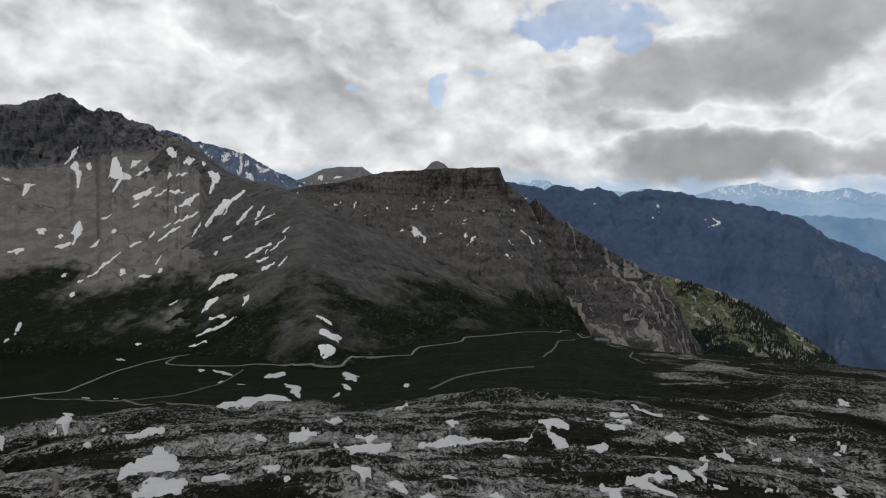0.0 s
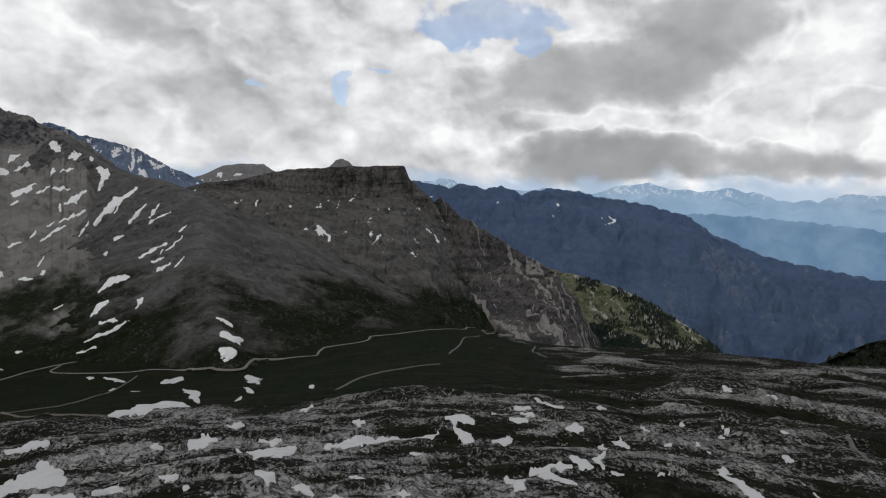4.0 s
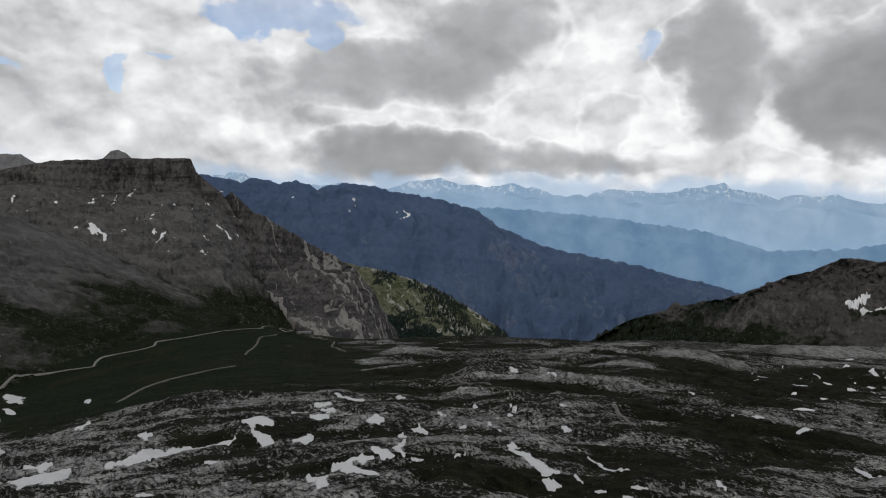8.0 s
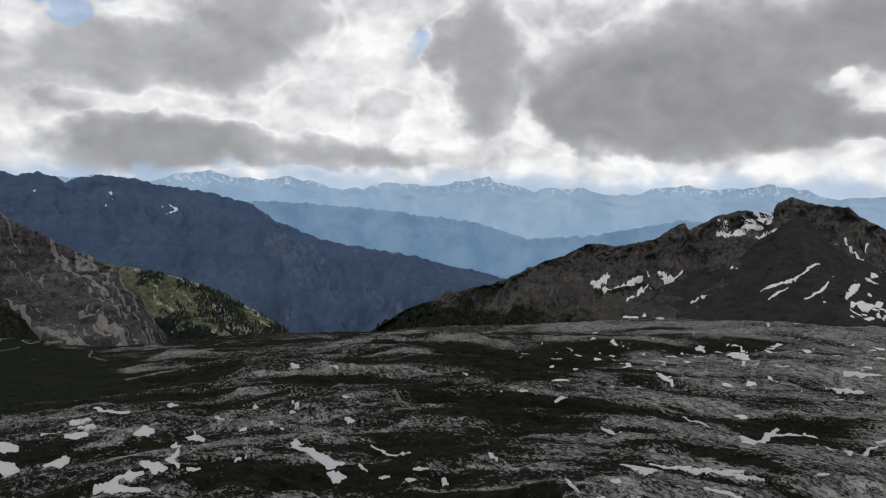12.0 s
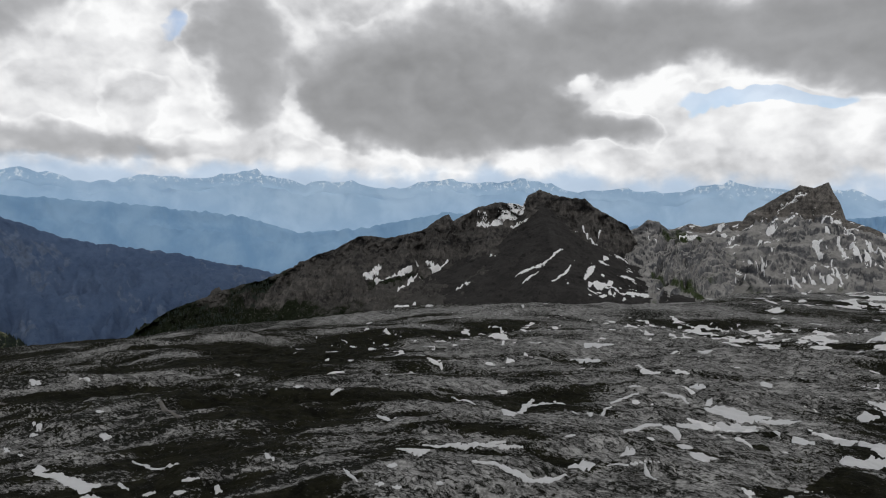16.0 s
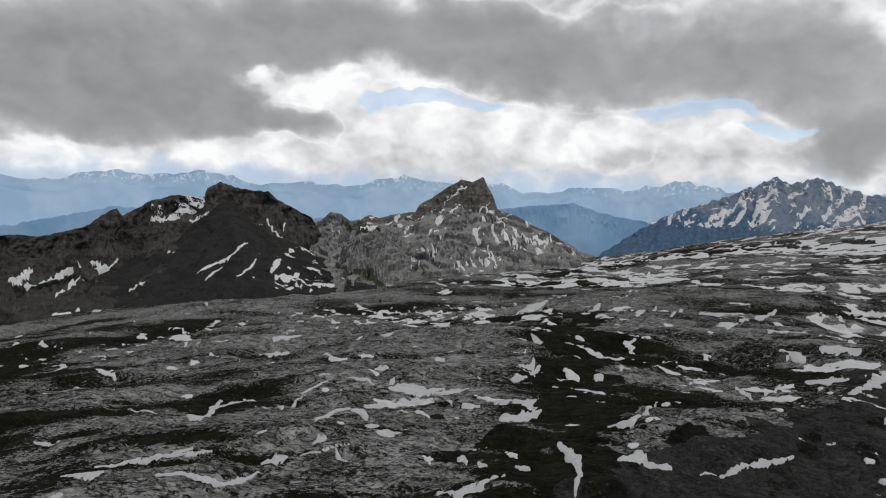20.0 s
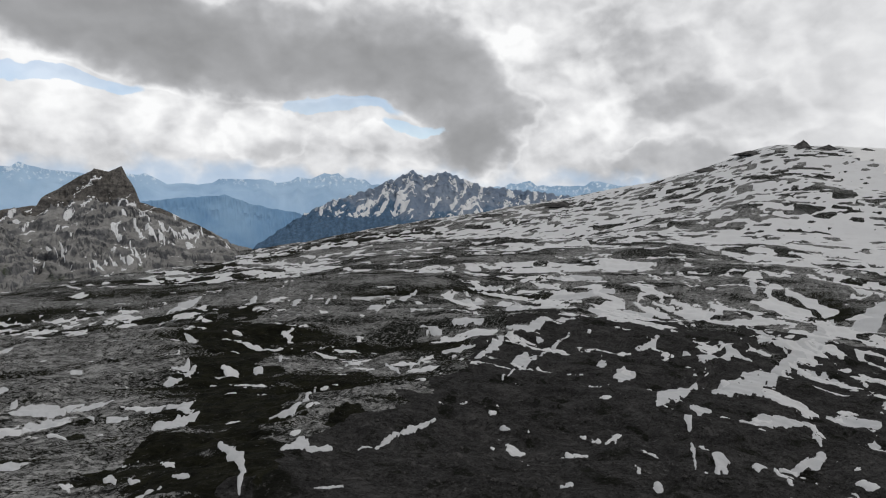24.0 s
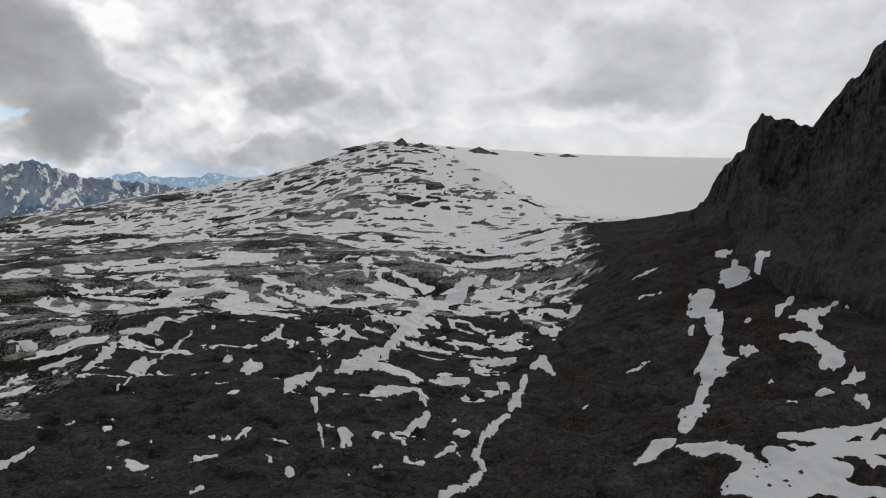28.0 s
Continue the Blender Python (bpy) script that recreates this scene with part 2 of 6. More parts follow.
def sheet(name, places, material, wrap=False, masks=(), keep=None, parent=None, soft=True):
    """A mesh from a grid of places (rows x columns x 3); masks: named values at its corners; keep: which cells stay."""
    nu, nv = places.shape[:2]
    ids = np.arange(nu * nv).reshape(nu, nv)
    if wrap:
        ids = np.vstack([ids, ids[:1]])
    quads = np.stack([ids[:-1, :-1], ids[1:, :-1], ids[1:, 1:], ids[:-1, 1:]], -1)
    quads = (quads[keep] if keep is not None else quads).reshape(-1, 4)
    used, inverse = np.unique(quads, return_inverse=True)
    quads, points = inverse.reshape(-1, 4), places.reshape(-1, 3)[used]
    me = bpy.data.meshes.new(name)
    me.vertices.add(len(points))
    me.vertices.foreach_set("co", points.astype(np.float32).ravel())
    me.loops.add(quads.size)
    me.loops.foreach_set("vertex_index", quads.astype(np.int32).ravel())
    me.polygons.add(len(quads))
    me.polygons.foreach_set("loop_start", np.arange(0, quads.size, 4, dtype=np.int32))
    me.polygons.foreach_set("use_smooth", np.full(len(quads), soft))
    me.update(calc_edges=True)
    for key, values in dict(masks).items():
        at = me.attributes.new(key, "FLOAT", "POINT")
        at.data.foreach_set("value", values.reshape(-1)[used].astype(np.float32))
    me.materials.append(material)
    ob = new(name, me)
    if parent:
        ob.parent = parent
    return ob


def refined(places, k):
    """The same surface in cells k times as small."""
    for axis in (0, 1):
        n = places.shape[axis]
        at = np.linspace(0, n - 1, (n - 1) * k + 1)
        i = np.clip(at.astype(int), 0, n - 2)
        f = (at - i).reshape((-1, 1, 1) if axis == 0 else (1, -1, 1))
        places = np.take(places, i, axis) * (1 - f) + np.take(places, i + 1, axis) * f
    return places


def snow_sheet(name, places, cover, thick, material, wrap=False):
    """Snow lying on a grid: it stands out of the ground where cover is above 0 and dips under it where it is below."""
    lift = np.clip(cover, -1, 1)
    top = places.copy()
    top[..., 2] += np.where(lift > 0, thick * np.sqrt(np.clip(lift, 0, 1)) + thick * 0.3, thick * 3 * lift + thick * 0.3)
    c = np.concatenate([cover, cover[:1]], 0) if wrap else cover
    keep = np.maximum(np.maximum(c[:-1, :-1], c[1:, :-1]), np.maximum(c[:-1, 1:], c[1:, 1:])) > -0.1
    return sheet(name, top, material, wrap=wrap, keep=keep)


# ---- materials ----
def material(name):
    m = bpy.data.materials.new(name)
    m.use_nodes = True
    t = m.node_tree
    return m, t, t.nodes["Principled BSDF"]


class Graph:
    """Short hand for a material's nodes."""

    def __init__(self, tree):
        self.t = tree
        self.at = tree.nodes.new("ShaderNodeNewGeometry").outputs["Position"]

    def node(self, kind, **values):
        n = self.t.nodes.new(kind)
        for key, value in values.items():
            setattr(n, key, value)
        return n

    def put(self, socket, value):
        if isinstance(value, (int, float)):
            socket.default_value = value
        elif isinstance(value, tuple):
            socket.default_value = (*value, 1) if len(value) == 3 and socket.type == "RGBA" else value
        else:
            self.t.links.new(value, socket)

    def noise(self, scale, detail=5.0, rough=0.55, distort=0.0, squash=(1, 1, 1), turn=0.0):
        mp = self.node("ShaderNodeMapping")
        self.put(mp.inputs[0], self.at)
        mp.inputs["Scale"].default_value = squash
        mp.inputs["Rotation"].default_value = (0, 0, radians(turn))
        n = self.node("ShaderNodeTexNoise")
        self.put(n.inputs["Vector"], mp.outputs[0])
        for key, v in (("Scale", scale), ("Detail", detail), ("Roughness", rough), ("Distortion", distort)):
            n.inputs[key].default_value = v
        return n.outputs[0]

    def range(self, v, lo, hi, a=0.0, b=1.0):
        n = self.node("ShaderNodeMapRange", interpolation_type="SMOOTHSTEP")
        self.put(n.inputs["Value"], v)
        for key, value in (("From Min", lo), ("From Max", hi), ("To Min", a), ("To Max", b)):
            n.inputs[key].default_value = value
        return n.outputs[0]

    def math(self, op, a, b, clamp=False):
        n = self.node("ShaderNodeMath", operation=op, use_clamp=clamp)
        self.put(n.inputs[0], a)
        self.put(n.inputs[1], b)
        return n.outputs[0]

    def mix(self, f, a, b, blend="MIX"):
        n = self.node("ShaderNodeMix", data_type="RGBA", blend_type=blend)
        self.put(n.inputs["Factor"], f)
        self.put(n.inputs["A"], a)
        self.put(n.inputs["B"], b)
        return n.outputs["Result"]

    def mask(self, name):
        return self.node("ShaderNodeAttribute", attribute_name=name).outputs["Fac"]

    def up(self):
        n = self.node("ShaderNodeSeparateXYZ")
        self.put(n.inputs[0], self.node("ShaderNodeNewGeometry").outputs["Normal"])
        return n.outputs[2]

    def height(self):
        n = self.node("ShaderNodeSeparateXYZ")
        self.put(n.inputs[0], self.at)
        return n.outputs[2]

    def bump(self, value, strength, distance):
        n = self.node("ShaderNodeBump")
        n.inputs["Strength"].default_value, n.inputs["Distance"].default_value = strength, distance
        self.put(n.inputs["Height"], value)
        return n.outputs[0]


def rock_material(name, dark, pale, grass=(0.02, 0.026, 0.011), size=1.0, layers=0.5, scree=None, soft=1.0, chutes=None, blend=(0.34, 0.7)):
    """Mountain rock: pale and dark beds, gullies of scree where it is less steep, and grass by the mask 'grass'."""
    m, t, bsdf = material(name)
    g = Graph(t)
    beds = g.noise(0.018 / size, 4.0, 0.6, 0.6, (0.22, 0.22, 2.4))
    blotch = g.noise(0.006 / size, 5.0, 0.6)
    fine = g.noise(0.07 / size, 6.0, 0.68)
    tone = g.math("ADD", g.math("MULTIPLY", beds, layers), g.math("ADD", g.math("MULTIPLY", blotch, 0.6), g.math("MULTIPLY", fine, 0.9)))
    mean = 0.5 * layers + 0.75
    col = g.mix(g.range(tone, mean - 0.22 * soft, mean + 0.24 * soft), dark, pale)
    streak = g.noise(0.05 / size, 4.0, 0.6, 0.0, (1, 1, 0.16))
    col = g.mix(g.math("MULTIPLY", g.range(streak, 0.5, 0.66), 0.6 / soft ** 2), col, tuple(0.45 * c for c in dark))
    if scree:
        flat_part = g.math("ADD", g.up(), g.math("MULTIPLY", g.math("SUBTRACT", fine, 0.5), 0.35))
        chute = g.noise(0.022 / size, 5.0, 0.62, 0.4)
        stones = g.mix(g.range(chute, 0.36, 0.62), tuple(0.68 * c for c in scree), scree)
        stones = g.mix(g.math("MULTIPLY", g.range(fine, 0.56, 0.72), 0.4), stones, tuple(0.4 * c for c in scree))
        col = g.mix(g.range(flat_part, 0.60, 0.86), col, stones)
    if chutes:
        runs = g.math("ADD", g.mask("chute"), g.math("MULTIPLY", g.math("SUBTRACT", fine, 0.5), 0.5))
        rubble = g.mix(g.range(fine, 0.35, 0.65), tuple(0.72 * c for c in chutes), chutes)
        col = g.mix(g.range(runs, 0.0, 0.16), col, rubble)
    wool = g.noise(0.03 / size, 5.0, 0.65)
    turf = g.mix(g.range(fine, 0.3, 0.7), tuple(0.55 * c for c in grass), grass)
    edge = g.math("ADD", g.mask("grass"), g.math("MULTIPLY", g.math("SUBTRACT", wool, 0.5), 1.1))
    col = g.mix(g.range(edge, *blend), col, turf)
    # grit: blocks and ledges, with their small shadows put into the colour
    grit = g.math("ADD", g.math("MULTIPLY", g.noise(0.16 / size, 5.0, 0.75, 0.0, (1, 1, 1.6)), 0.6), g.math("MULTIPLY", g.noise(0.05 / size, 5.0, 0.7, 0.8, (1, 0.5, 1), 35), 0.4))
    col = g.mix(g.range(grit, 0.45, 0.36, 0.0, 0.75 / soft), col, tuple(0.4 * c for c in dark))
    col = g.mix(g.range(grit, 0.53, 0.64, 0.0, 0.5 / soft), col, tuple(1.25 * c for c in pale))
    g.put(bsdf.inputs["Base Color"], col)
    bsdf.inputs["Roughness"].default_value = 0.92
    bsdf.inputs["Specular IOR Level"].default_value = 0.06
    g.put(bsdf.inputs["Normal"], g.bump(g.math("ADD", fine, g.math("MULTIPLY", streak, 0.6)), 0.85, 6.0 * size))
    return m


def ground_material():
    """Karst: fissured grey limestone, dark turf in the hollows, dark shale on the moraine."""
    m, t, bsdf = material("karst")
    g = Graph(t)
    fine = g.noise(0.9, 6.0, 0.72)
    mid = g.noise(0.11, 7.0, 0.68, 0.4, (1, 0.8, 1), 25)
    big = g.noise(0.013, 5.0, 0.6)
    slots = g.noise(0.34, 7.0, 0.7, 0.8, (1, 0.7, 1), 28)
    joints = g.noise(0.075, 6.0, 0.66, 1.4, (1, 0.5, 1), 34)
    crack = g.math("ABSOLUTE", g.math("SUBTRACT", joints, 0.5), 0.0)
    lime = g.mix(g.range(mid, 0.36, 0.62), (0.17, 0.17, 0.167), (0.42, 0.42, 0.413))
    lime = g.mix(g.math("MULTIPLY", g.range(fine, 0.48, 0.62), 0.7), lime, (0.50, 0.50, 0.49))
    pocks = g.noise(0.6, 6.0, 0.72, 0.3, (1, 0.7, 1), 30)
    lime = g.mix(g.math("MULTIPLY", g.range(pocks, 0.52, 0.45, 0.0, 0.9), g.range(g.mask("pits"), 0.0, 0.4, 0.3, 1.0)), lime, (0.022, 0.023, 0.02))
    # clints and grikes: dark slots between the slabs, thick in some belts and rare in others
    belt = g.range(g.math("ADD", g.math("MULTIPLY", big, 0.6), g.math("MULTIPLY", g.mask("pits"), 0.5)), 0.3, 0.62, 0.43, 0.555)
    gap = g.math("SUBTRACT", slots, belt)
    lime = g.mix(g.range(gap, 0.0, -0.035), lime, (0.020, 0.021, 0.017))
    lime = g.mix(g.range(crack, 0.022, 0.004, 0.0, 0.9), lime, (0.018, 0.019, 0.016))
    turf = g.mix(g.range(mid, 0.3, 0.7), (0.008, 0.0085, 0.006), (0.024, 0.024, 0.014))
    green = g.mix(g.range(mid, 0.3, 0.7), (0.006, 0.0095, 0.0045), (0.015, 0.024, 0.0095))
    green = g.mix(g.math("MULTIPLY", g.range(big, 0.52, 0.66), 0.8), green, (0.024, 0.024, 0.012))
    turf = g.mix(g.mask("green"), turf, green)
    turf = g.mix(g.math("MULTIPLY", g.range(pocks, 0.6, 0.68), g.math("SUBTRACT", 0.8, g.mask("green"))), turf, (0.12, 0.12, 0.115))
    edge = g.math("ADD", g.mask("grass"), g.math("ADD", g.math("MULTIPLY", g.math("SUBTRACT", mid, 0.5), 0.9), g.math("MULTIPLY", g.math("SUBTRACT", pocks, 0.5), -1.5)))
    col = g.mix(g.range(edge, 0.44, 0.58), lime, turf)
    shale = g.mix(g.range(g.math("ADD", g.math("MULTIPLY", mid, 0.5), g.math("MULTIPLY", fine, 0.5)), 0.35, 0.65), (0.030, 0.0295, 0.030), (0.070, 0.068, 0.067))
    shale = g.mix(g.math("MULTIPLY", g.range(slots, 0.60, 0.68), g.range(big, 0.46, 0.58)), shale, (0.13, 0.13, 0.127))
    tufts = g.noise(0.045, 7.0, 0.7, 0.6)
    shale = g.mix(g.range(tufts, 0.47, 0.38, 0.0, 0.85), shale, (0.011, 0.012, 0.008))
    shale = g.mix(g.range(tufts, 0.55, 0.66, 0.0, 0.7), shale, (0.088, 0.085, 0.083))
    shale = g.mix(g.range(pocks, 0.45, 0.38, 0.0, 0.8), shale, (0.012, 0.012, 0.010))
    shale = g.mix(g.range(pocks, 0.56, 0.66, 0.0, 0.6), shale, (0.12, 0.118, 0.114))
    rust = g.mix(g.range(pocks, 0.38, 0.62), (0.019, 0.016, 0.0145), (0.058, 0.048, 0.041))
    shale = g.mix(g.math("MULTIPLY", g.range(big, 0.40, 0.62), g.mask("brown")), shale, rust)
    edge = g.math("ADD", g.mask("shale"), g.math("MULTIPLY", g.math("SUBTRACT", mid, 0.5), 0.6))
    col = g.mix(g.range(edge, 0.42, 0.58), col, shale)
    g.put(bsdf.inputs["Base Color"], col)
    bsdf.inputs["Roughness"].default_value = 0.9
    bsdf.inputs["Specular IOR Level"].default_value = 0.06
    relief = g.math("ADD", g.math("MULTIPLY", mid, 1.0), g.math("ADD", g.math("MULTIPLY", fine, 0.3), g.math("ADD", g.range(gap, -0.05, 0.03, 0.0, 0.8), g.range(crack, 0.0, 0.04, 0.0, 0.6))))
    g.put(bsdf.inputs["Normal"], g.bump(relief, 0.8, 2.2))
    return m


def snow_material(name, tint=(0.80, 0.81, 0.83), dirt=0.25):
    m, t, bsdf = material(name)
    g = Graph(t)
    stain = g.noise(0.03, 6.0, 0.65)
    cups = g.noise(0.5, 3.0, 0.6)
    col = g.mix(g.range(stain, 0.5, 0.75, 0.0, dirt), tint, (0.45, 0.43, 0.41))
    g.put(bsdf.inputs["Base Color"], col)
    bsdf.inputs["Roughness"].default_value = 0.6
    g.put(bsdf.inputs["Normal"], g.bump(cups, 0.3, 0.6))
    return m


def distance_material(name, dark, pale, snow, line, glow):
    """Far ranges behind miles of air: haze painted in, blue, pale and glowing; snow above a height."""
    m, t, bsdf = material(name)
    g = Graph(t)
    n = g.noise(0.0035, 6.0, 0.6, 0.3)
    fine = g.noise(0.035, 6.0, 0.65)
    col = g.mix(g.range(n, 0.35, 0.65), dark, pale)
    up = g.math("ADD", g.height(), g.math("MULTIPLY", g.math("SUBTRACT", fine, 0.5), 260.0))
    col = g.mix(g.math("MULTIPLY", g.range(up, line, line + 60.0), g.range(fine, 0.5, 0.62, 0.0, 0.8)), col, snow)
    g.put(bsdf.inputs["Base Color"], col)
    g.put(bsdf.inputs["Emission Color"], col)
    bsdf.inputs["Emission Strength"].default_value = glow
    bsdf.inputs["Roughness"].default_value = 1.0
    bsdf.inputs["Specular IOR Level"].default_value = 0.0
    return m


KARST = ground_material()
# near snow is darker for dirt and cloud shade, field snow paler for sun
SNOW = snow_material("old_snow", (0.58, 0.59, 0.605))
FIELD_SNOW = snow_material("field_snow", (0.72, 0.725, 0.735))
# same snow again, paler to stand for sunlight on the mountains
SUNLIT_SNOW = snow_material("sunlit_gully_snow", (0.82, 0.83, 0.845), 0.12)
FIRN = snow_material("glacier_firn", (0.84, 0.84, 0.83), 0.1)
SHALE = rock_material("grey_shale", (0.050, 0.050, 0.052), (0.138, 0.135, 0.133), grass=(0.015, 0.020, 0.009), layers=0.25, scree=(0.128, 0.126, 0.124), chutes=(0.096, 0.094, 0.092), blend=(0.2, 0.95))
CRAG = rock_material("dark_cliff", (0.045, 0.045, 0.048), (0.175, 0.166, 0.156), grass=(0.015, 0.020, 0.009), layers=0.75, scree=(0.130, 0.127, 0.124), chutes=(0.094, 0.092, 0.090), blend=(0.2, 0.95))
SLATE = rock_material("near_crag", (0.020, 0.021, 0.023), (0.083, 0.081, 0.080), size=0.45, layers=0.3, scree=(0.068, 0.065, 0.063))
BROWN = rock_material("brown_ridge", (0.027, 0.027, 0.028), (0.145, 0.136, 0.127), grass=(0.017, 0.023, 0.012), layers=0.8, scree=(0.084, 0.081, 0.077))
DARK_SCREE = rock_material("dark_scree", (0.024, 0.0235, 0.024), (0.066, 0.063, 0.061), grass=(0.022, 0.030, 0.012), layers=0.2, scree=(0.046, 0.0445, 0.0435))
SCREE = rock_material("massif_scree", (0.075, 0.073, 0.071), (0.165, 0.160, 0.154), grass=(0.015, 0.020, 0.009), layers=0.15, scree=(0.225, 0.219, 0.210), soft=1.9, chutes=(0.135, 0.132, 0.128), blend=(0.2, 0.95))
MASSIF = rock_material("banded_massif", (0.034, 0.037, 0.047), (0.120, 0.120, 0.128), grass=(0.015, 0.020, 0.009), layers=0.55, scree=(0.19, 0.184, 0.177), chutes=(0.135, 0.132, 0.13), blend=(0.2, 0.95))
PALE = rock_material("pale_limestone", (0.061, 0.065, 0.074), (0.232, 0.231, 0.234), grass=(0.055, 0.076, 0.032), layers=0.7, scree=(0.348, 0.343, 0.332), soft=1.15)
SPUR = rock_material("sunny_spur", (0.062, 0.084, 0.036), (0.215, 0.212, 0.155), grass=(0.013, 0.025, 0.022), layers=0.2, chutes=(0.425, 0.413, 0.381))
FLANK = rock_material("streaked_flank", (0.040, 0.039, 0.045), (0.135, 0.128, 0.122), grass=(0.016, 0.020, 0.010), layers=0.8, chutes=(0.29, 0.28, 0.265))
CAP = rock_material("brown_summit_cliff", (0.075, 0.071, 0.068), (0.22, 0.205, 0.188), size=0.8, layers=0.9)
# haze put into rock and forest colours: blue tint, low contrast
HAZED_ROCK = rock_material("hazed_valley_ridge", (0.056, 0.094, 0.180), (0.115, 0.162, 0.258), grass=(0.040, 0.072, 0.145), size=2.2, layers=0.7, soft=2.6, chutes=(0.135, 0.180, 0.27), blend=(0.05, 1.0))
# haze and the flank's blue shade are put into these colours
HAZED_SNOWY = rock_material("far_snowy_peak", (0.161, 0.231, 0.343), (0.322, 0.364, 0.427), grass=(0.133, 0.231, 0.364), size=1.4, layers=0.4, soft=1.7)
# far hills: low contrast for haze
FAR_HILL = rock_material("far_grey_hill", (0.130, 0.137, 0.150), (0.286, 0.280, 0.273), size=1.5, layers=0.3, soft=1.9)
# the blue tint of haze is put into this colour too
FAR_HAZED = rock_material("far_hazed_hill", (0.102, 0.150, 0.240), (0.198, 0.240, 0.324), size=1.5, layers=0.3, soft=1.9)

# ---- the ground: one sheet from under the drone to the horizon ----
RINGS = (0, 150, 290, 450, 700, 1100, 1700, 2500, 3500, 4800, 9000)
# heights by bearing, at the ring distances
NORTH = {
    -100: (4, 4, 0, -12, -60, -120, -160, -200, -240, -300, -300),
    -60: (4, 4, 1, -16, -71, -154, -200, -266, -300, -375, -400),
    -33: (4, 4, 4, -21, -71, -163, -231, -266, -300, -375, -400),
    -10: (4, 4, 1, -21, -75, -152, -191, -288, -362, -459, -500),
    8: (4, 4, 1, -16, -55, -108, -194, -333, -487, -630, -700),
    20: (4, 4, 4, -16, -51, -122, -241, -540, -874, -1067, -1100),
    33: (4, 4, 7, -12, -47, -116, -233, -540, -874, -1067, -1100),
    48: (4, 4, 7, -8, -42, -104, -200, -447, -743, -890, -900),
}
SOUTH = {
    60: (4, 4, 10, -3, -34, -84, -154, -284, -550, -630, -700),
    75: (4, 4, 10, -3, -32, -74, -133, -221, -424, -545, -600),
    92: (4, 4, 7, -3, -25, -56, -97, -146, -331, -459, -500),
    105: (4, 4, 4, -3, -19, -40, -58, -71, -127, -375, -400),
    120: (4, 4, 1, -8, -19, -25, -19, 16, 51, -80, -200),
    135: (4, 4, -1, -12, -25, -25, 17, 112, 262, 182, 100),
    142: (4, 4, 0, -12, -25, -25, 24, 165, 375, 330, 200),
    150: (4, 4, 1, -12, -25, -25, 26, 155, 362, 382, 300),
    156: (4, 4, 3, -8, -18, 0, 50, 110, 345, 382, 300),
    163: (4, 4, 7, 1, 13, 53, 76, 90, 335, 382, 300),
}
EAST = {
    175: (4, 4, 27, 26, 50, 111, 150, 160, 313, 382, 300),
    200: (4, 4, 30, 40, 80, 120, 150, 160, 250, 300, 300),
    230: (4, 4, 5, -5, -20, -40, -40, -20, 0, 0, 0),
}


def spline(x, xs, ys):
    """Smooth, unswinging curve through rows ys at xs (Catmull-Rom, limited)."""
    xs, ys = np.asarray(xs, float), np.asarray(ys, float)
    i = np.clip(np.searchsorted(xs, x, side="right") - 1, 0, len(xs) - 2)
    d = np.diff(ys, axis=0) / np.diff(xs)[:, None]
    s = np.zeros_like(ys)
    s[1:-1] = np.where(d[1:] * d[:-1] > 0, 2 * d[1:] * d[:-1] / (d[1:] + d[:-1] + 1e-12), 0)
    s[0], s[-1] = d[0], d[-1]
    h = np.diff(xs)[i][:, None]
    t = ((x - xs[i]) / np.diff(xs)[i])[:, None]
    return (2 * t ** 3 - 3 * t ** 2 + 1) * ys[i] + (t ** 3 - 2 * t ** 2 + t) * h * s[i] + (-2 * t ** 3 + 3 * t ** 2) * ys[i + 1] + (t ** 3 - t ** 2) * h * s[i + 1]


bearings = np.concatenate([np.arange(-36.0, 183.0, 0.205), np.arange(183.0, 324.0, 1.5)])
rings = np.concatenate([[0.02], np.linspace(8, 238, 24), np.geomspace(245, 900, 230), np.geomspace(904, 5000, 200)[:], [5600, 6800, 9000]])
table = {**NORTH, **SOUTH, **EAST}
keys = sorted(table)
plan = [table[k] for k in keys]
plan = np.array([plan[-1]] + plan + [plan[0]])
coarse = spline(bearings % 360 - np.where(bearings % 360 > 259, 360, 0), [-130] + keys + [260], plan)
HEIGHTS = spline(rings, RINGS, coarse.T).T
BX = np.sin(np.radians(bearings))[:, None] * rings
BY = np.cos(np.radians(bearings))[:, None] * rings
BB = np.repeat(bearings[:, None], len(rings), 1)
RR = np.repeat(rings[None], len(bearings), 0)


def along(x, y, turn):
    a = radians(turn)
    return x * math.cos(a) + y * math.sin(a), -x * math.sin(a) + y * math.cos(a)


def near_line(x, y, line):
    """The distance of each place from a line of bearings, and how far along it (0 to 1)."""
    pts = np.array([bearing(b, 0, d)[:2] for b, d in line])
    best, where = np.full(x.shape, 1e9), np.zeros(x.shape)
    for i, (p, q) in enumerate(zip(pts[:-1], pts[1:])):
        v = q - p
        t = np.clip(((x - p[0]) * v[0] + (y - p[1]) * v[1]) / (v @ v), 0, 1)
        d = np.hypot(x - p[0] - t * v[0], y - p[1] - t * v[1])
        where = np.where(d < best, (i + t) / (len(pts) - 1), where)
        best = np.minimum(best, d)
    return best, where


# benches and humps of the limestone, which follow its beds
U, V = np.radians(BB) * 620, 620 * np.log(np.maximum(RR, 60) / 300)
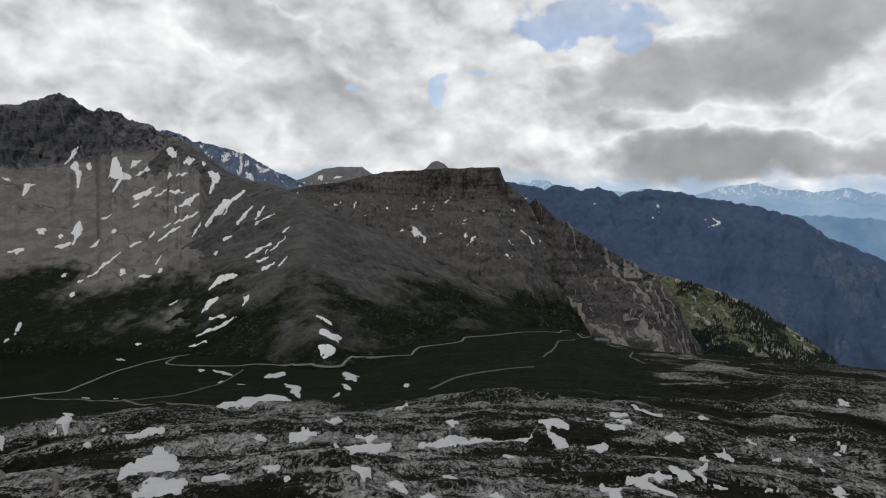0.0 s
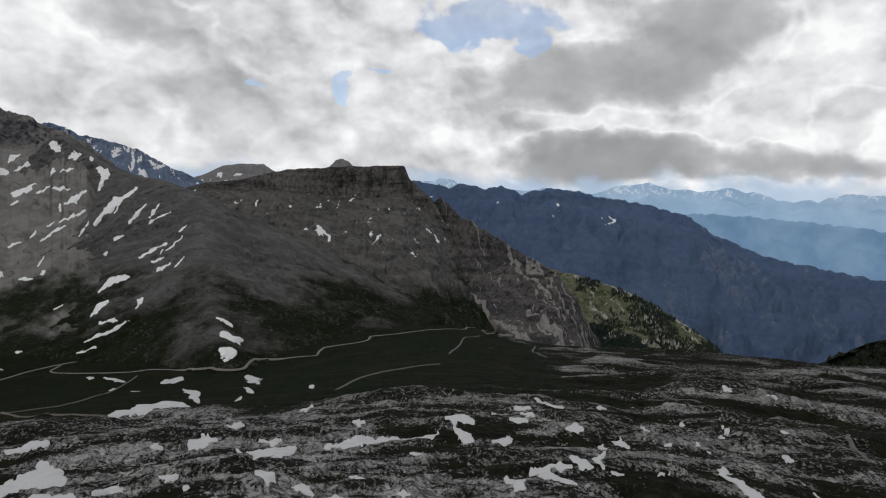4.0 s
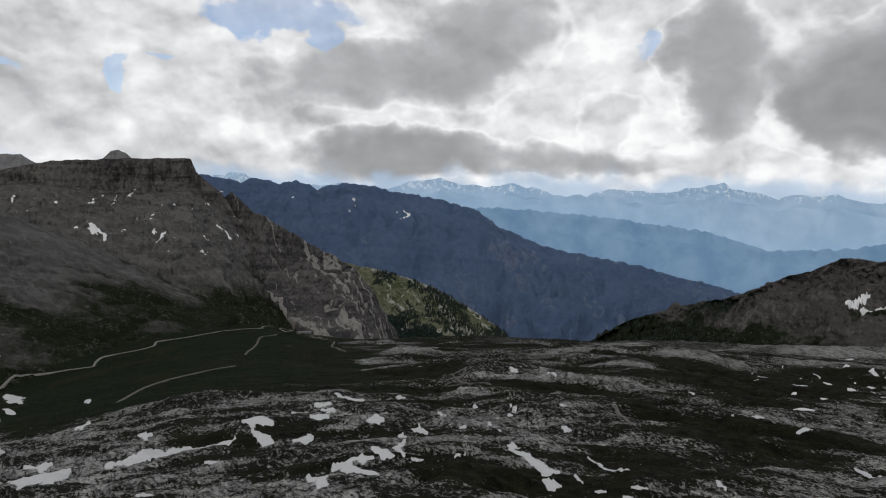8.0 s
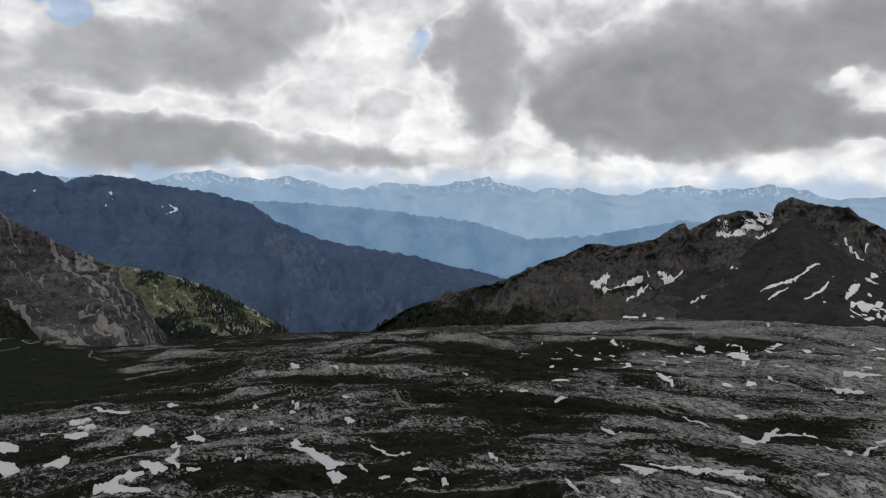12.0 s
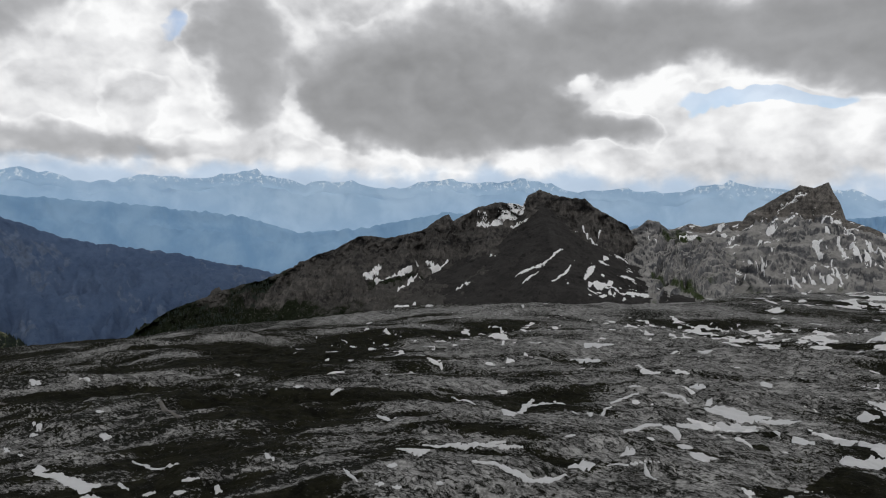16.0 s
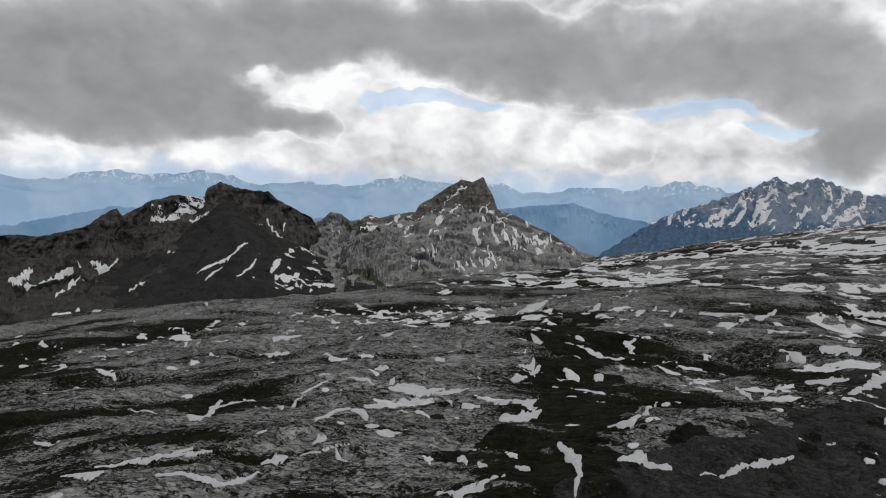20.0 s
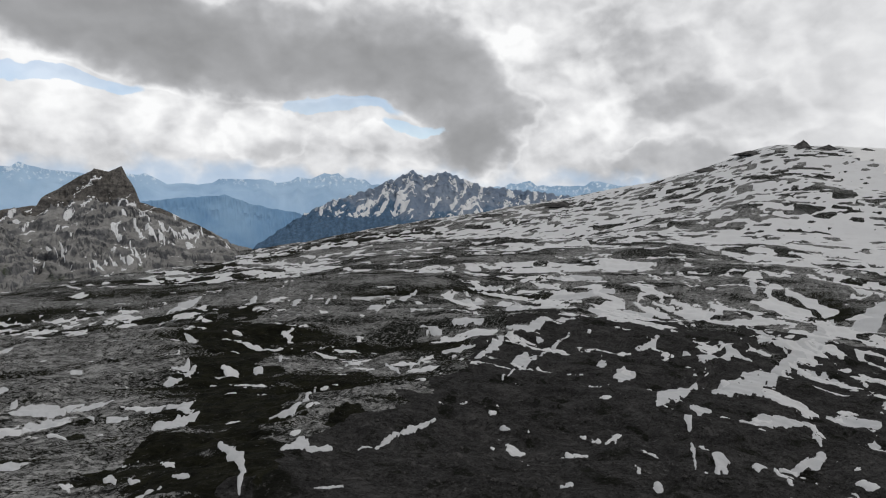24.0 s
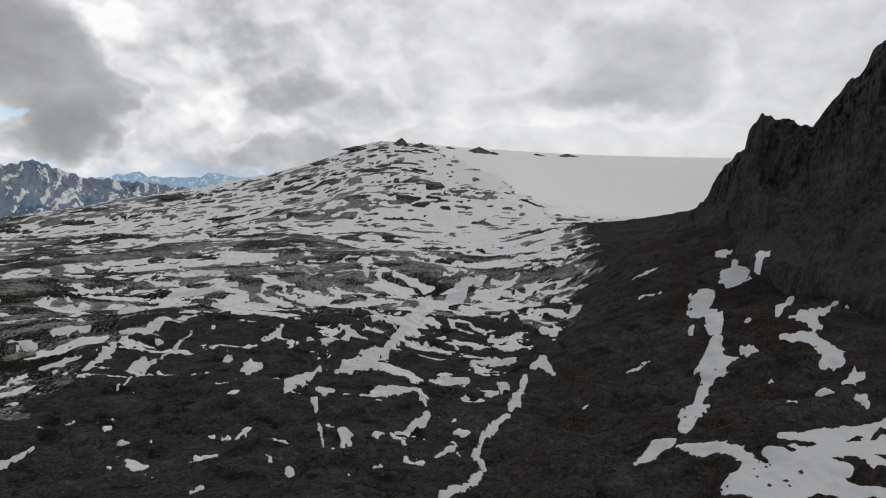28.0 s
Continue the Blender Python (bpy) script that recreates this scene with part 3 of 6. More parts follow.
hump = (fbm(U / 260, V / 170, 3, 0.5, 11) * 12 + ridged(U / 110, V / 52, 4, 0.6, 21) * 3.0 + fbm(BX / 16, BY / 16, 4, 0.6, 31) * 0.9) * np.clip(RR / 500, 0.6, 1.6)
# the meadow of the pass is smooth
meadow = smooth(RR, 480, 640) * smooth(BB, 26, 10) * smooth(RR, 2300, 1500)
edge = fbm(BX / 90, BY / 90, 4, 0.5, 41)
meadow = np.clip(meadow + edge * 0.5 * (meadow > 0.02) * (meadow < 0.98), 0, 1)
far = smooth(RR, 1200, 3200)
hump = hump * (1 - 0.85 * meadow) * smooth(RR, 60, 260) * (1 + 0.6 * far)
# under the glacier the ground is smooth
rim = RR - np.interp(BB, [140, 146, 150, 154, 158, 162, 168, 200], [3900, 3250, 2900, 2500, 2150, 1950, 1850, 1850]) + fbm(BX / 260, BY / 260, 5, 0.55, 91) * 260
rim = np.where((BB > 139) & (BB < 215), rim, -999)
under_ice = smooth(rim, -60, 320)
hump = hump * (1 - 0.92 * under_ice)
terrace = HEIGHTS + hump
steps = terrace / 7.0
terrace = np.where((meadow < 0.4) & (under_ice < 0.05), 7.0 * (np.floor(steps) + smooth(steps - np.floor(steps), 0.25, 0.75)) * 0.35 + terrace * 0.65, terrace)
# the moraine: a crest of dark shale that comes down across the slope
d1, w1 = near_line(BX, BY, [(101, 300), (107, 335), (112, 390), (117, 500), (121.5, 700), (126.8, 1000), (129.5, 1150)])
terrace += 9 * np.exp(-(d1 / 45) ** 2)
GROUND = np.stack([BX, BY, terrace], -1)
under = smooth(RR, 270, 170)
hollow = (1 - under) * fbm(U / 210, V / 66, 5, 0.6, 51) + under * fbm(BX / 70, BY / 70, 5, 0.6, 51)
low = np.clip((-hump) / 14, -1, 1)
turfy = np.interp(BB, [-36, -5, 12, 24, 40, 54, 64, 80, 92, 100, 105, 112, 124], [0.50, 0.20, 0.30, 0.54, 0.60, 0.52, 0.36, 0.24, 0.44, 0.52, 0.44, 0.36, 0.0]) + 0.16 * smooth(RR, 420, 700) * smooth(BB, 62, 45) * smooth(BB, 5, 20)
turfy = turfy * (1 - under) + 0.36 * under
grass = np.clip(turfy + 0.62 * hollow + 0.3 * low, 0, 1)
grass = np.maximum(grass, meadow * 1.3)
trough, _ = near_line(BX, BY, [(101, 290), (98.5, 420), (100.5, 600), (97.5, 820), (98.5, 1050)])
grass = np.maximum(grass, smooth(trough + fbm(BX / 50, BY / 50, 4, 0.5, 55) * 50, 48, 22))
right_of = BB - np.interp(RR, [250, 290, 332, 380, 496, 708, 1003, 1150], [97, 101.5, 106.5, 111, 116.4, 121, 126.5, 129.5]) + fbm(BX / 70, BY / 70, 5, 0.6, 71) * np.interp(RR, [300, 420, 700], [5, 3, 2])
slope = BB - np.interp(RR, [250, 330, 500, 700, 1000, 1500, 1900], [146, 149, 152, 156, 158.5, 158.5, 157]) + fbm(BX / 60, BY / 60, 4, 0.5, 73) * 2.0
slope = np.where(RR < 2000, slope, -9)
shale = np.clip(smooth(right_of, -0.6, 0.6) * smooth(RR + fbm(BX / 90, BY / 90, 4, 0.5, 77) * 260, 1050, 760), 0, 1)
shale = np.maximum(shale, smooth(slope, -0.6, 0.6)) * smooth(BB, 215, 200) * (1 - under)
pits = np.clip(((1 - under) * fbm(U / 90, V / 34, 4, 0.6, 61) + under * fbm(BX / 40, BY / 40, 4, 0.6, 61)) * 0.8 + 0.25, 0, 1) * np.interp(BB, [50, 64, 104, 114], [1.0, 0.45, 0.5, 1.0])
brown = smooth(slope, 0.0, 5.0)
ground = sheet("ground", GROUND, KARST, wrap=True, masks={"grass": grass, "shale": shale, "pits": pits, "green": meadow, "brown": brown})
tagged(ground, "fissured grey limestone plateau with dark turf in its hollows", "ground", kind="structure")
SHEETS["ground"] = GROUND

# ---- mountains ----
def crest_line(rows, n):
    pts = np.array([bearing(*r) for r in rows])
    d = np.concatenate([[0], np.cumsum(np.hypot(*np.diff(pts[:, :2], axis=0).T))])
    u = np.linspace(0, 1, n)
    return np.stack([np.interp(u, d / d[-1], pts[:, i]) for i in range(3)], 1), u * d[-1], d / d[-1]


def spread(value, marks, u):
    return np.interp(u, marks, value) if isinstance(value, (tuple, list)) else np.full(len(u), float(value))


def mountain(name, rows, front, base, mat, label, back=500, cliff=0.15, brink=0.06, gully=26, wave=110, jag=5, n=360, m=150, seed=1,
             grass_to=None, hollow=1.35, across=False, back_base=None, face=None, category="mountain", steps=0.0, skirt=150, flute=0.75, snow=None, turf=None, rear=16, wood=None, chute=None, flute_to=0.3, cap=None, rugged=0.22):
    """A mountain on a crest of (bearing, angle of height, distance): a cliff under the crest, then gullied slopes to its foot."""
    crest, run, marks = crest_line(rows, n)
    u = np.linspace(0, 1, n)
    if across:
        ahead = np.gradient(crest[:, :2], axis=0)
        k = max(3, n // 12)
        ahead = np.stack([np.convolve(np.pad(ahead[:, i], k, mode="edge"), np.ones(2 * k + 1) / (2 * k + 1), "valid") for i in (0, 1)], 1)
        ahead /= np.linalg.norm(ahead, axis=1)[:, None]
        out = np.stack([-ahead[:, 1], ahead[:, 0]], 1) * across
    elif face is not None:
        a = np.radians(spread(face, marks, u))
        out = np.stack([np.sin(a), np.cos(a)], 1)
    else:
        out = -crest[:, :2] / np.linalg.norm(crest[:, :2], axis=1)[:, None]
    side = np.concatenate([np.linspace(-1, 0, rear + 1)[:-1], np.linspace(0, 1, m + 1)])
    side = np.sign(side) * np.abs(side) ** 1.35
    v = np.abs(side)[None, :]
    fore = (side >= 0)[None, :]
    wide = np.where(fore, spread(front, marks, u)[:, None], spread(back, marks, u)[:, None])
    foot = np.where(fore, spread(base, marks, u)[:, None], spread(base if back_base is None else back_base, marks, u)[:, None])
    ch = spread(cliff, marks, u)[:, None]
    rock = smooth(v, 0.0, brink)
    tail = np.clip((v - brink) / (1 - brink), 0, 1)
    drop = ch * rock + (1 - ch) * (1 - (1 - tail) ** hollow)
    top = crest[:, 2][:, None] + (fbm(run / 55, run * 0 + seed, 5, 0.6, seed) * jag)[:, None]
    z = top - (top - foot) * drop
    s = run[:, None] + 0 * v
    dist = v * wide * np.where(fore, 1, -1)
    x = crest[:, 0][:, None] + out[:, 0][:, None] * dist
    y = crest[:, 1][:, None] + out[:, 1][:, None] * dist
    skew = s + dist * 0.25 + fbm(x / 300, y / 300, 3, 0.5, seed + 7) * 90
    cut = ridged(skew / wave, dist / (wave * 3.6), 5, 0.55, seed + 3)
    lump = fbm(x / 60, y / 60, 5, 0.6, seed + 5)
    shape = smooth(v, 0.0, 0.16) * (1 - 0.75 * smooth(v, 0.55, 1.0))
    z = z + (cut * gully + lump * np.maximum(gully, 16) * rugged) * shape
    warp = fbm(s / 60, z / 60, 4, 0.55, seed + 19) * 34
    push = (ridged((s + warp) / (wave * 0.55), (z + warp) / (wave * 0.9), 5, 0.6, seed + 9) - 0.35) * gully * flute * smooth(v, 0.0, 0.03) * smooth(v, flute_to, min(0.08, flute_to * 0.8))
    if steps:
        q = z / steps + fbm(x / 140, y / 140, 3, 0.5, seed + 2) * 0.8
        z = z + (np.floor(q) + smooth(q - np.floor(q), 0.3, 0.7) - q) * steps * 0.4 * smooth(v, 0.03, 0.15)
    z = z - skirt * smooth(v, 0.93, 1.0)
    x, y = x + out[:, 0][:, None] * push, y + out[:, 1][:, None] * push
    grid = np.stack([x, y, z], -1)
    g = np.zeros(z.shape) if grass_to is None else smooth(z + fbm(x / 220, y / 220, 4, 0.55, seed + 41) * 70, grass_to + 80, grass_to - 80)
    if wood is not None:
        g = smooth(v + fbm(x / 110, y / 110, 4, 0.6, seed + 47) * 0.16, wood, wood + 0.14)
    if turf is not None:
        g = np.clip(turf + fbm(x / 150, y / 150, 4, 0.55, seed + 43) * 0.9, 0, 1)
    masks = {"grass": g}
    if chute is not None:
        lean, bare, wide_run, reach = chute if len(chute) == 4 else (*chute, 5)
        bend = fbm(x / 90, y / 90, 4, 0.55, seed + 53) * wide_run
        masks["chute"] = fbm((s - dist * lean + bend) / wide_run, (dist + bend) / (wide_run * reach), 4, 0.55, seed + 51) - bare + 0.28 * smooth(v, 0.5, 0.95) - 0.35 * smooth(s / run[-1], 0.55, 0.15)
    root = new(name)
    tagged(root, label, category)
    brow = rear + int(np.searchsorted(np.linspace(0, 1, m + 1) ** 1.35, brink)) + 1 if np.max(ch) > 0.04 else rear
    for piece, a, b in (("rear_slope", 0, rear), ("cliff_face", rear, brow), ("slope", brow, rear + m)):
        if b > a:
            sheet(piece, grid[:, a:b + 1], cap if cap and piece == "cliff_face" else mat, masks={k: w[:, a:b + 1] for k, w in masks.items()}, parent=root)
    SHEETS[name] = grid
    if snow:
        amount, low, high, slant = snow
        streak = -ridged((skew + dist * slant) / (wave * 0.6), dist / (wave * 2.6), 4, 0.6, seed + 3) + fbm(x / 45, y / 45, 4, 0.6, seed + 33) * 0.9
        inside = (z > low) & (z < high) & fore
        level = np.quantile(streak[inside], 1 - amount)
        cover = np.where(inside, (streak - level) * 2.5, -1.0)
        lying = snow_sheet("snow_cover", grid, cover, 2.0, SUNLIT_SNOW)
        lying.parent = root
        tagged(lying, "thin snow left in the gullies", kind="stuff")
    return root


mountain("left_massif", [(-62, 5.0, 3100), (-48, 6.5, 3000), (-40, 4.6, 2950), (-34.5, 4.9, 2920), (-32.5, 5.3, 2900), (-31, 5.7, 2900), (-28.9, 6.6, 2880), (-27.6, 5.9, 2840), (-26.7, 5.35, 2820), (-26.2, 5.8, 2810),
    (-24.9, 5.25, 2780), (-23.1, 4.7, 2740), (-21.5, 4.0, 2700), (-19.7, 3.3, 2650), (-17.5, 1.5, 2600)], 1350, -205, SCREE,
    "dark banded rock massif above a pale scree slope", cliff=(0.36, 0.36, 0.36, 0.36, 0.37, 0.38, 0.4, 0.34, 0.32, 0.3, 0.24, 0.2, 0.1, 0.05, 0.05), brink=0.12, cap=MASSIF, gully=6, flute=2.6, flute_to=0.13, wave=120, jag=10, seed=101, grass_to=-95, chute=(0.9, 0.5, 40), n=480, m=180)
mountain("shale_ridge", [(-21.0, 3.6, 2520), (-20.3, 3.1, 2480), (-18.2, 1.55, 2350), (-16.1, 0.75, 2230), (-14.4, 0.55, 2130), (-12.2, -0.3, 2010), (-11.1, -1.05, 1930), (-10.8, -3.6, 1720), (-10.6, -6.5, 1520), (-10.2, -10.2, 1300), (-9.8, -13.8, 1120), (-9.6, -18, 1000)],
    (950, 950, 900, 850, 800, 780, 750, 640, 520, 360, 200, 100), (-190, -190, -190, -190, -190, -190, -190, -185, -180, -185, -190, -220), SHALE, "smooth grey shale ridge running down to the pass", back=(800, 800, 820, 860, 900, 900, 860, 720, 580, 400, 220, 100),
    cliff=0.0, brink=0.02, gully=11, wave=70, jag=2, seed=131, back_base=(-350, -350, -350, -340, -320, -300, -285, -270, -270, -270, -270, -270), across=1, grass_to=-85, hollow=1.15, chute=(0.5, 0.05, 26), n=380, m=120, rear=140)
mountain("mesa_mountain", [(-14, -0.4, 3000), (-11.3, 0.4, 2900), (-8.5, 0.8, 2820), (-4.9, 1.7, 2720), (-1.2, 2.05, 2620), (4.6, 2.33, 2520), (5.05, 1.25, 2500), (7.0, -0.4, 2450), (9.0, -3.9, 2400), (11.2, -7.2, 2330), (13, -9.8, 2280), (14.5, -12.2, 2240)],
    (950, 1000, 1000, 1000, 980, 900, 880, 800, 760, 660, 520, 300), (-200, -200, -200, -205, -205, -210, -210, -215, -225, -240, -270, -330), CRAG,
    "flat-topped mountain with a dark cliff band and grey slopes", cliff=(0.05, 0.07, 0.12, 0.2, 0.29, 0.25, 0.2, 0.15, 0.12, 0.1, 0.05, 0), brink=0.05, cap=BROWN, gully=15, rugged=0.4, wave=90, jag=3, seed=151, grass_to=-150, chute=(1.3, 0.1, 34), n=360, m=140, hollow=1.25, steps=26, snow=(0.022, -60, 130, 0.0))
mountain("pale_flank", [(6.5, -1.2, 2520), (7.6, -0.2, 2500), (9.4, -1.7, 2440), (12.9, -3.6, 2340), (15.1, -4.9, 2280), (17.4, -6.1, 2220), (19.2, -8.25, 2150), (21.0, -11.8, 2080), (22, -14.5, 2050)],
    (160, 210, 300, 440, 540, 560, 480, 320, 250), (-100, -130, -175, -240, -265, -285, -310, -380, -440), FLANK, "steep flank of dark rock streaked with pale scree",
    cliff=(0.3, 0.32, 0.3, 0.26, 0.2, 0.14, 0.1, 0.1, 0.1), brink=0.09, gully=17, rugged=0.6, wave=110, jag=7, seed=161, n=280, m=130, hollow=1.15, grass_to=-330, chute=(1.05, 0.26, 54, 4), steps=22)
mountain("sunny_spur", [(14, -5.0, 2800), (17.4, -5.9, 2760), (19.8, -6.35, 2720), (22.1, -7.0, 2700), (24, -7.6, 2680), (25.9, -8.6, 2640), (28.2, -9.9, 2580), (30.3, -11.3, 2520), (31.6, -13.8, 2480)], 700, -560, SPUR,
    "green and pale limestone spur above the valley", cliff=0.05, gully=16, wave=80, jag=3, seed=171, wood=0.26, n=260, m=110, hollow=1.1, chute=(0.5, 0.03, 60, 2.2))
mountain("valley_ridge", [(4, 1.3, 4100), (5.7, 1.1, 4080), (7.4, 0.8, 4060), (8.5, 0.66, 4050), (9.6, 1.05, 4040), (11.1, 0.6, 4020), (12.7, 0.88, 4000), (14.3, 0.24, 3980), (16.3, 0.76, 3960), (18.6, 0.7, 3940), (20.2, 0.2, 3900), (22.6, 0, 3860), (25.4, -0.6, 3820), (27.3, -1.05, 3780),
    (29.2, -2.4, 3740), (33, -3.9, 3660), (37.1, -4.65, 3580), (40.7, -5.15, 3520), (43.7, -5.9, 3460), (46.2, -6.35, 3420), (48.3, -6.8, 3380), (52, -9, 3320)], 1100, -620, HAZED_ROCK,
    "long ridge tinted blue with haze beyond the valley", cliff=0.1, gully=60, wave=230, flute=0.2, jag=10, seed=191, n=360, m=100, hollow=1.15, grass_to=-560, snow=(0.012, 0, 120, 0.0), chute=(0.1, 0.4, 75))
mountain("dark_ridge", [(34, -14.5, 2050), (37.2, -11.4, 2050), (40.3, -9.5, 2060), (44.3, -8.05, 2070), (48.5, -6.85, 2080), (50.4, -5.8, 2090), (52.7, -4.85, 2100), (54.8, -3.85, 2100), (55.5, -3.65, 2100), (57.4, -3.8, 2100), (60.1, -3.1, 2110), (61.3, -2.25, 2110), (62.3, -1.7, 2110), (62.7, -2.3, 2110),
    (64.7, -1.1, 2110), (66.5, -0.6, 2110), (68.4, -0.9, 2110), (68.75, 0.0, 2110), (69.75, 0.5, 2110), (70.9, 0, 2110), (73.4, -0.2, 2120), (74.7, -1.15, 2130), (76.8, -2.2, 2150), (77.6, -3.6, 2160), (79.0, -6.5, 2170), (80.5, -9.5, 2180)],
    (520, 520, 520, 520, 520, 520, 520, 520, 520, 520, 520, 520, 520, 520, 520, 520, 520, 520, 520, 520, 520, 500, 440, 380, 280, 150), (-500, -440, -370, -290, -235, -205, -180, -165, -160, -155, -150, -150, -145, -145, -140, -135, -130, -130, -125, -125, -125, -125, -130, -135, -150, -200), BROWN, "dark craggy ridge with a blunt rocky summit",
    cliff=(0.1, 0.12, 0.14, 0.2, 0.2, 0.2, 0.2, 0.22, 0.22, 0.2, 0.22, 0.25, 0.25, 0.22, 0.22, 0.2, 0.2, 0.25, 0.25, 0.22, 0.25, 0.25, 0.2, 0.1, 0.05, 0), brink=0.06, gully=36, wave=120, jag=5, seed=211, rugged=0.5, n=520, m=130, grass_to=-150, hollow=1.3, steps=18)
mountain("pale_saddle", [(73, -6, 2300), (75, -4.2, 2280), (76.5, -2.9, 2260), (77.6, -2.3, 2250), (78.4, -1.75, 2240), (79.2, -1.85, 2250), (79.9, -2.4, 2290), (81.3, -2.6, 2350), (83, -2.9, 2450), (85, -4.5, 2500)], 640, (-128, -128, -128, -130, -130, -130, -132, -135, -138, -145), PALE,
    "pale gullied saddle with rock towers on its crest", cliff=(0.02, 0.05, 0.12, 0.16, 0.2, 0.2, 0.14, 0.06, 0.05, 0.02), brink=0.05, gully=18, rugged=0.5, wave=60, jag=4, seed=221, n=260, m=140, hollow=1.25, turf=-0.05)
mountain("dark_spur", [(69.9, -0.8, 2090), (70.4, -2.0, 1970), (71.0, -3.2, 1850), (71.6, -5.2, 1730), (72.3, -7.4, 1610), (72.8, -10.5, 1490)], (430, 430, 420, 360, 250, 90), (-128, -128, -128, -130, -135, -190), DARK_SCREE,
    "dark pyramid-shaped scree spur below the summit", back=(430, 430, 420, 360, 250, 90), cliff=0.0, brink=0.02, gully=9, wave=46, jag=2, seed=231, n=200, m=110, rear=110, across=1, hollow=1.2, snow=(0.05, -110, -20, 0.0))
mountain("pyramid_peak", [(77, -4.5, 3050), (79.5, -2.6, 3050), (81.5, -1.95, 3050), (82.4, -2.1, 3050), (85.3, -1.5, 3040), (85.6, -1.0, 3040), (87.3, 0.1, 3030), (89.0, 1.2, 3020), (89.9, 1.1, 3020), (90.85, 1.4, 3010), (91.2, 0.7, 3010), (91.7, -0.1, 3000), (92.1, -1.15, 3000), (93.7, -1.8, 2990), (95.9, -2.75, 2970), (97.8, -3.85, 2950),
    (98.6, -4.4, 2940), (101, -6.5, 2920)], 900, (-190, -190, -190, -190, -180, -180, -175, -170, -170, -170, -165, -165, -165, -160, -160, -150, -150, -150), PALE, "pyramid peak of grey limestone streaked with snow",
    cliff=(0.02, 0.05, 0.05, 0.05, 0.1, 0.14, 0.24, 0.32, 0.33, 0.34, 0.3, 0.22, 0.1, 0.04, 0.03, 0.02, 0.02, 0), brink=0.13, gully=16, rugged=0.5, wave=85, jag=4, seed=251, n=420, m=160, hollow=1.2, grass_to=-175, cap=CAP, steps=60, snow=(0.05, -140, 110, 0.3))
# here the grass mask lays the blue haze tint on the lower flank
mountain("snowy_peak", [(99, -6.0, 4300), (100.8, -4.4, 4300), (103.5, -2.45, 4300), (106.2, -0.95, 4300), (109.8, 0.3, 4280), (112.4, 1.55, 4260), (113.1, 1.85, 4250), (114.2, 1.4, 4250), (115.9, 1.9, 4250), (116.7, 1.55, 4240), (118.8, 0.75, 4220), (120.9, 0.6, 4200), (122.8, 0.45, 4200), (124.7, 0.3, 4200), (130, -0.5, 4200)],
    900, -330, HAZED_SNOWY, "distant jagged peak with snow gullies, its flank coloured blue for haze and shade", cliff=0.12, gully=24, wave=130, jag=14, seed=271, n=300, m=100, grass_to=40, snow=(0.25, -20, 300, 0.2))
mountain("far_snow_ridge", [(-26, 4.0, 3900), (-21.5, 4.35, 3900), (-19.7, 3.65, 3900), (-17.4, 3.2, 3900), (-15.7, 2.7, 3900), (-13.9, 1.65, 3900), (-11.7, 0.8, 3900), (-9, -0.5, 3900)], 500, 0, FAR_HAZED, "distant ridge tinted blue with haze, with snow gullies", cliff=0.1, gully=26, wave=120, jag=10, seed=291, n=220, m=50, snow=(0.2, 150, 420, 0.0))
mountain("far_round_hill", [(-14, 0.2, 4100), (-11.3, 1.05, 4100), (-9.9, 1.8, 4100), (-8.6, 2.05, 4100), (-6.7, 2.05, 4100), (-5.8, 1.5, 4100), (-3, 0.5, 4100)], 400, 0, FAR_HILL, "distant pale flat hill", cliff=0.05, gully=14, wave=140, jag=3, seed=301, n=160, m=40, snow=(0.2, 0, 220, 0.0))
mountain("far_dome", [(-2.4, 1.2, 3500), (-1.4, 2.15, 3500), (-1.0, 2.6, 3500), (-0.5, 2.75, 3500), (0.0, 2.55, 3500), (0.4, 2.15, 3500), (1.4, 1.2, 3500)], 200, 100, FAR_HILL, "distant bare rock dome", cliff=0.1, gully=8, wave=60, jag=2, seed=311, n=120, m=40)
mountain("near_crag", [(164.5, -3.0, 1420), (166.4, -0.7, 1300), (167.4, 0.4, 1230), (168.6, 2.9, 1180), (169.9, 4.0, 1130), (170.15, 5.4, 1120), (171.0, 6.6, 1090), (172.9, 6.0, 1040), (174.4, 5.85, 1000), (175.3, 7.0, 970), (176.4, 8.7, 940), (177.4, 9.2, 910), (177.8, 10.6, 900), (178.6, 11.5, 880),
    (183, 14, 820), (190, 15, 780), (198, 13, 760), (206, 8, 780)], (150, 170, 190, 230, 260, 260, 260, 260, 260, 260, 260, 260, 260, 260, 260, 260, 260, 250), (40, 50, 55, 60, 62, 62, 62, 62, 62, 62, 60, 58, 56, 54, 50, 50, 50, 50), SLATE,
    "near black crag above a dark scree slope", back=300, cliff=(0.3, 0.35, 0.4, 0.5, 0.5, 0.52, 0.52, 0.55, 0.55, 0.55, 0.6, 0.6, 0.62, 0.64, 0.65, 0.65, 0.6, 0.5), brink=0.3, gully=15, wave=90, jag=6, seed=331, n=380, m=140, hollow=1.2, skirt=60, flute=0.9)

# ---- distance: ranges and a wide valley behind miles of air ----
# haze is put into these colours, and a glow with it
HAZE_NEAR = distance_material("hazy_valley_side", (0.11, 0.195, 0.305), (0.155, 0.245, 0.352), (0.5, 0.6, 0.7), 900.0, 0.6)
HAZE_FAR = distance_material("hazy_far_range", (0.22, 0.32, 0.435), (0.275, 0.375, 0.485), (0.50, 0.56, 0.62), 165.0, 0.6)


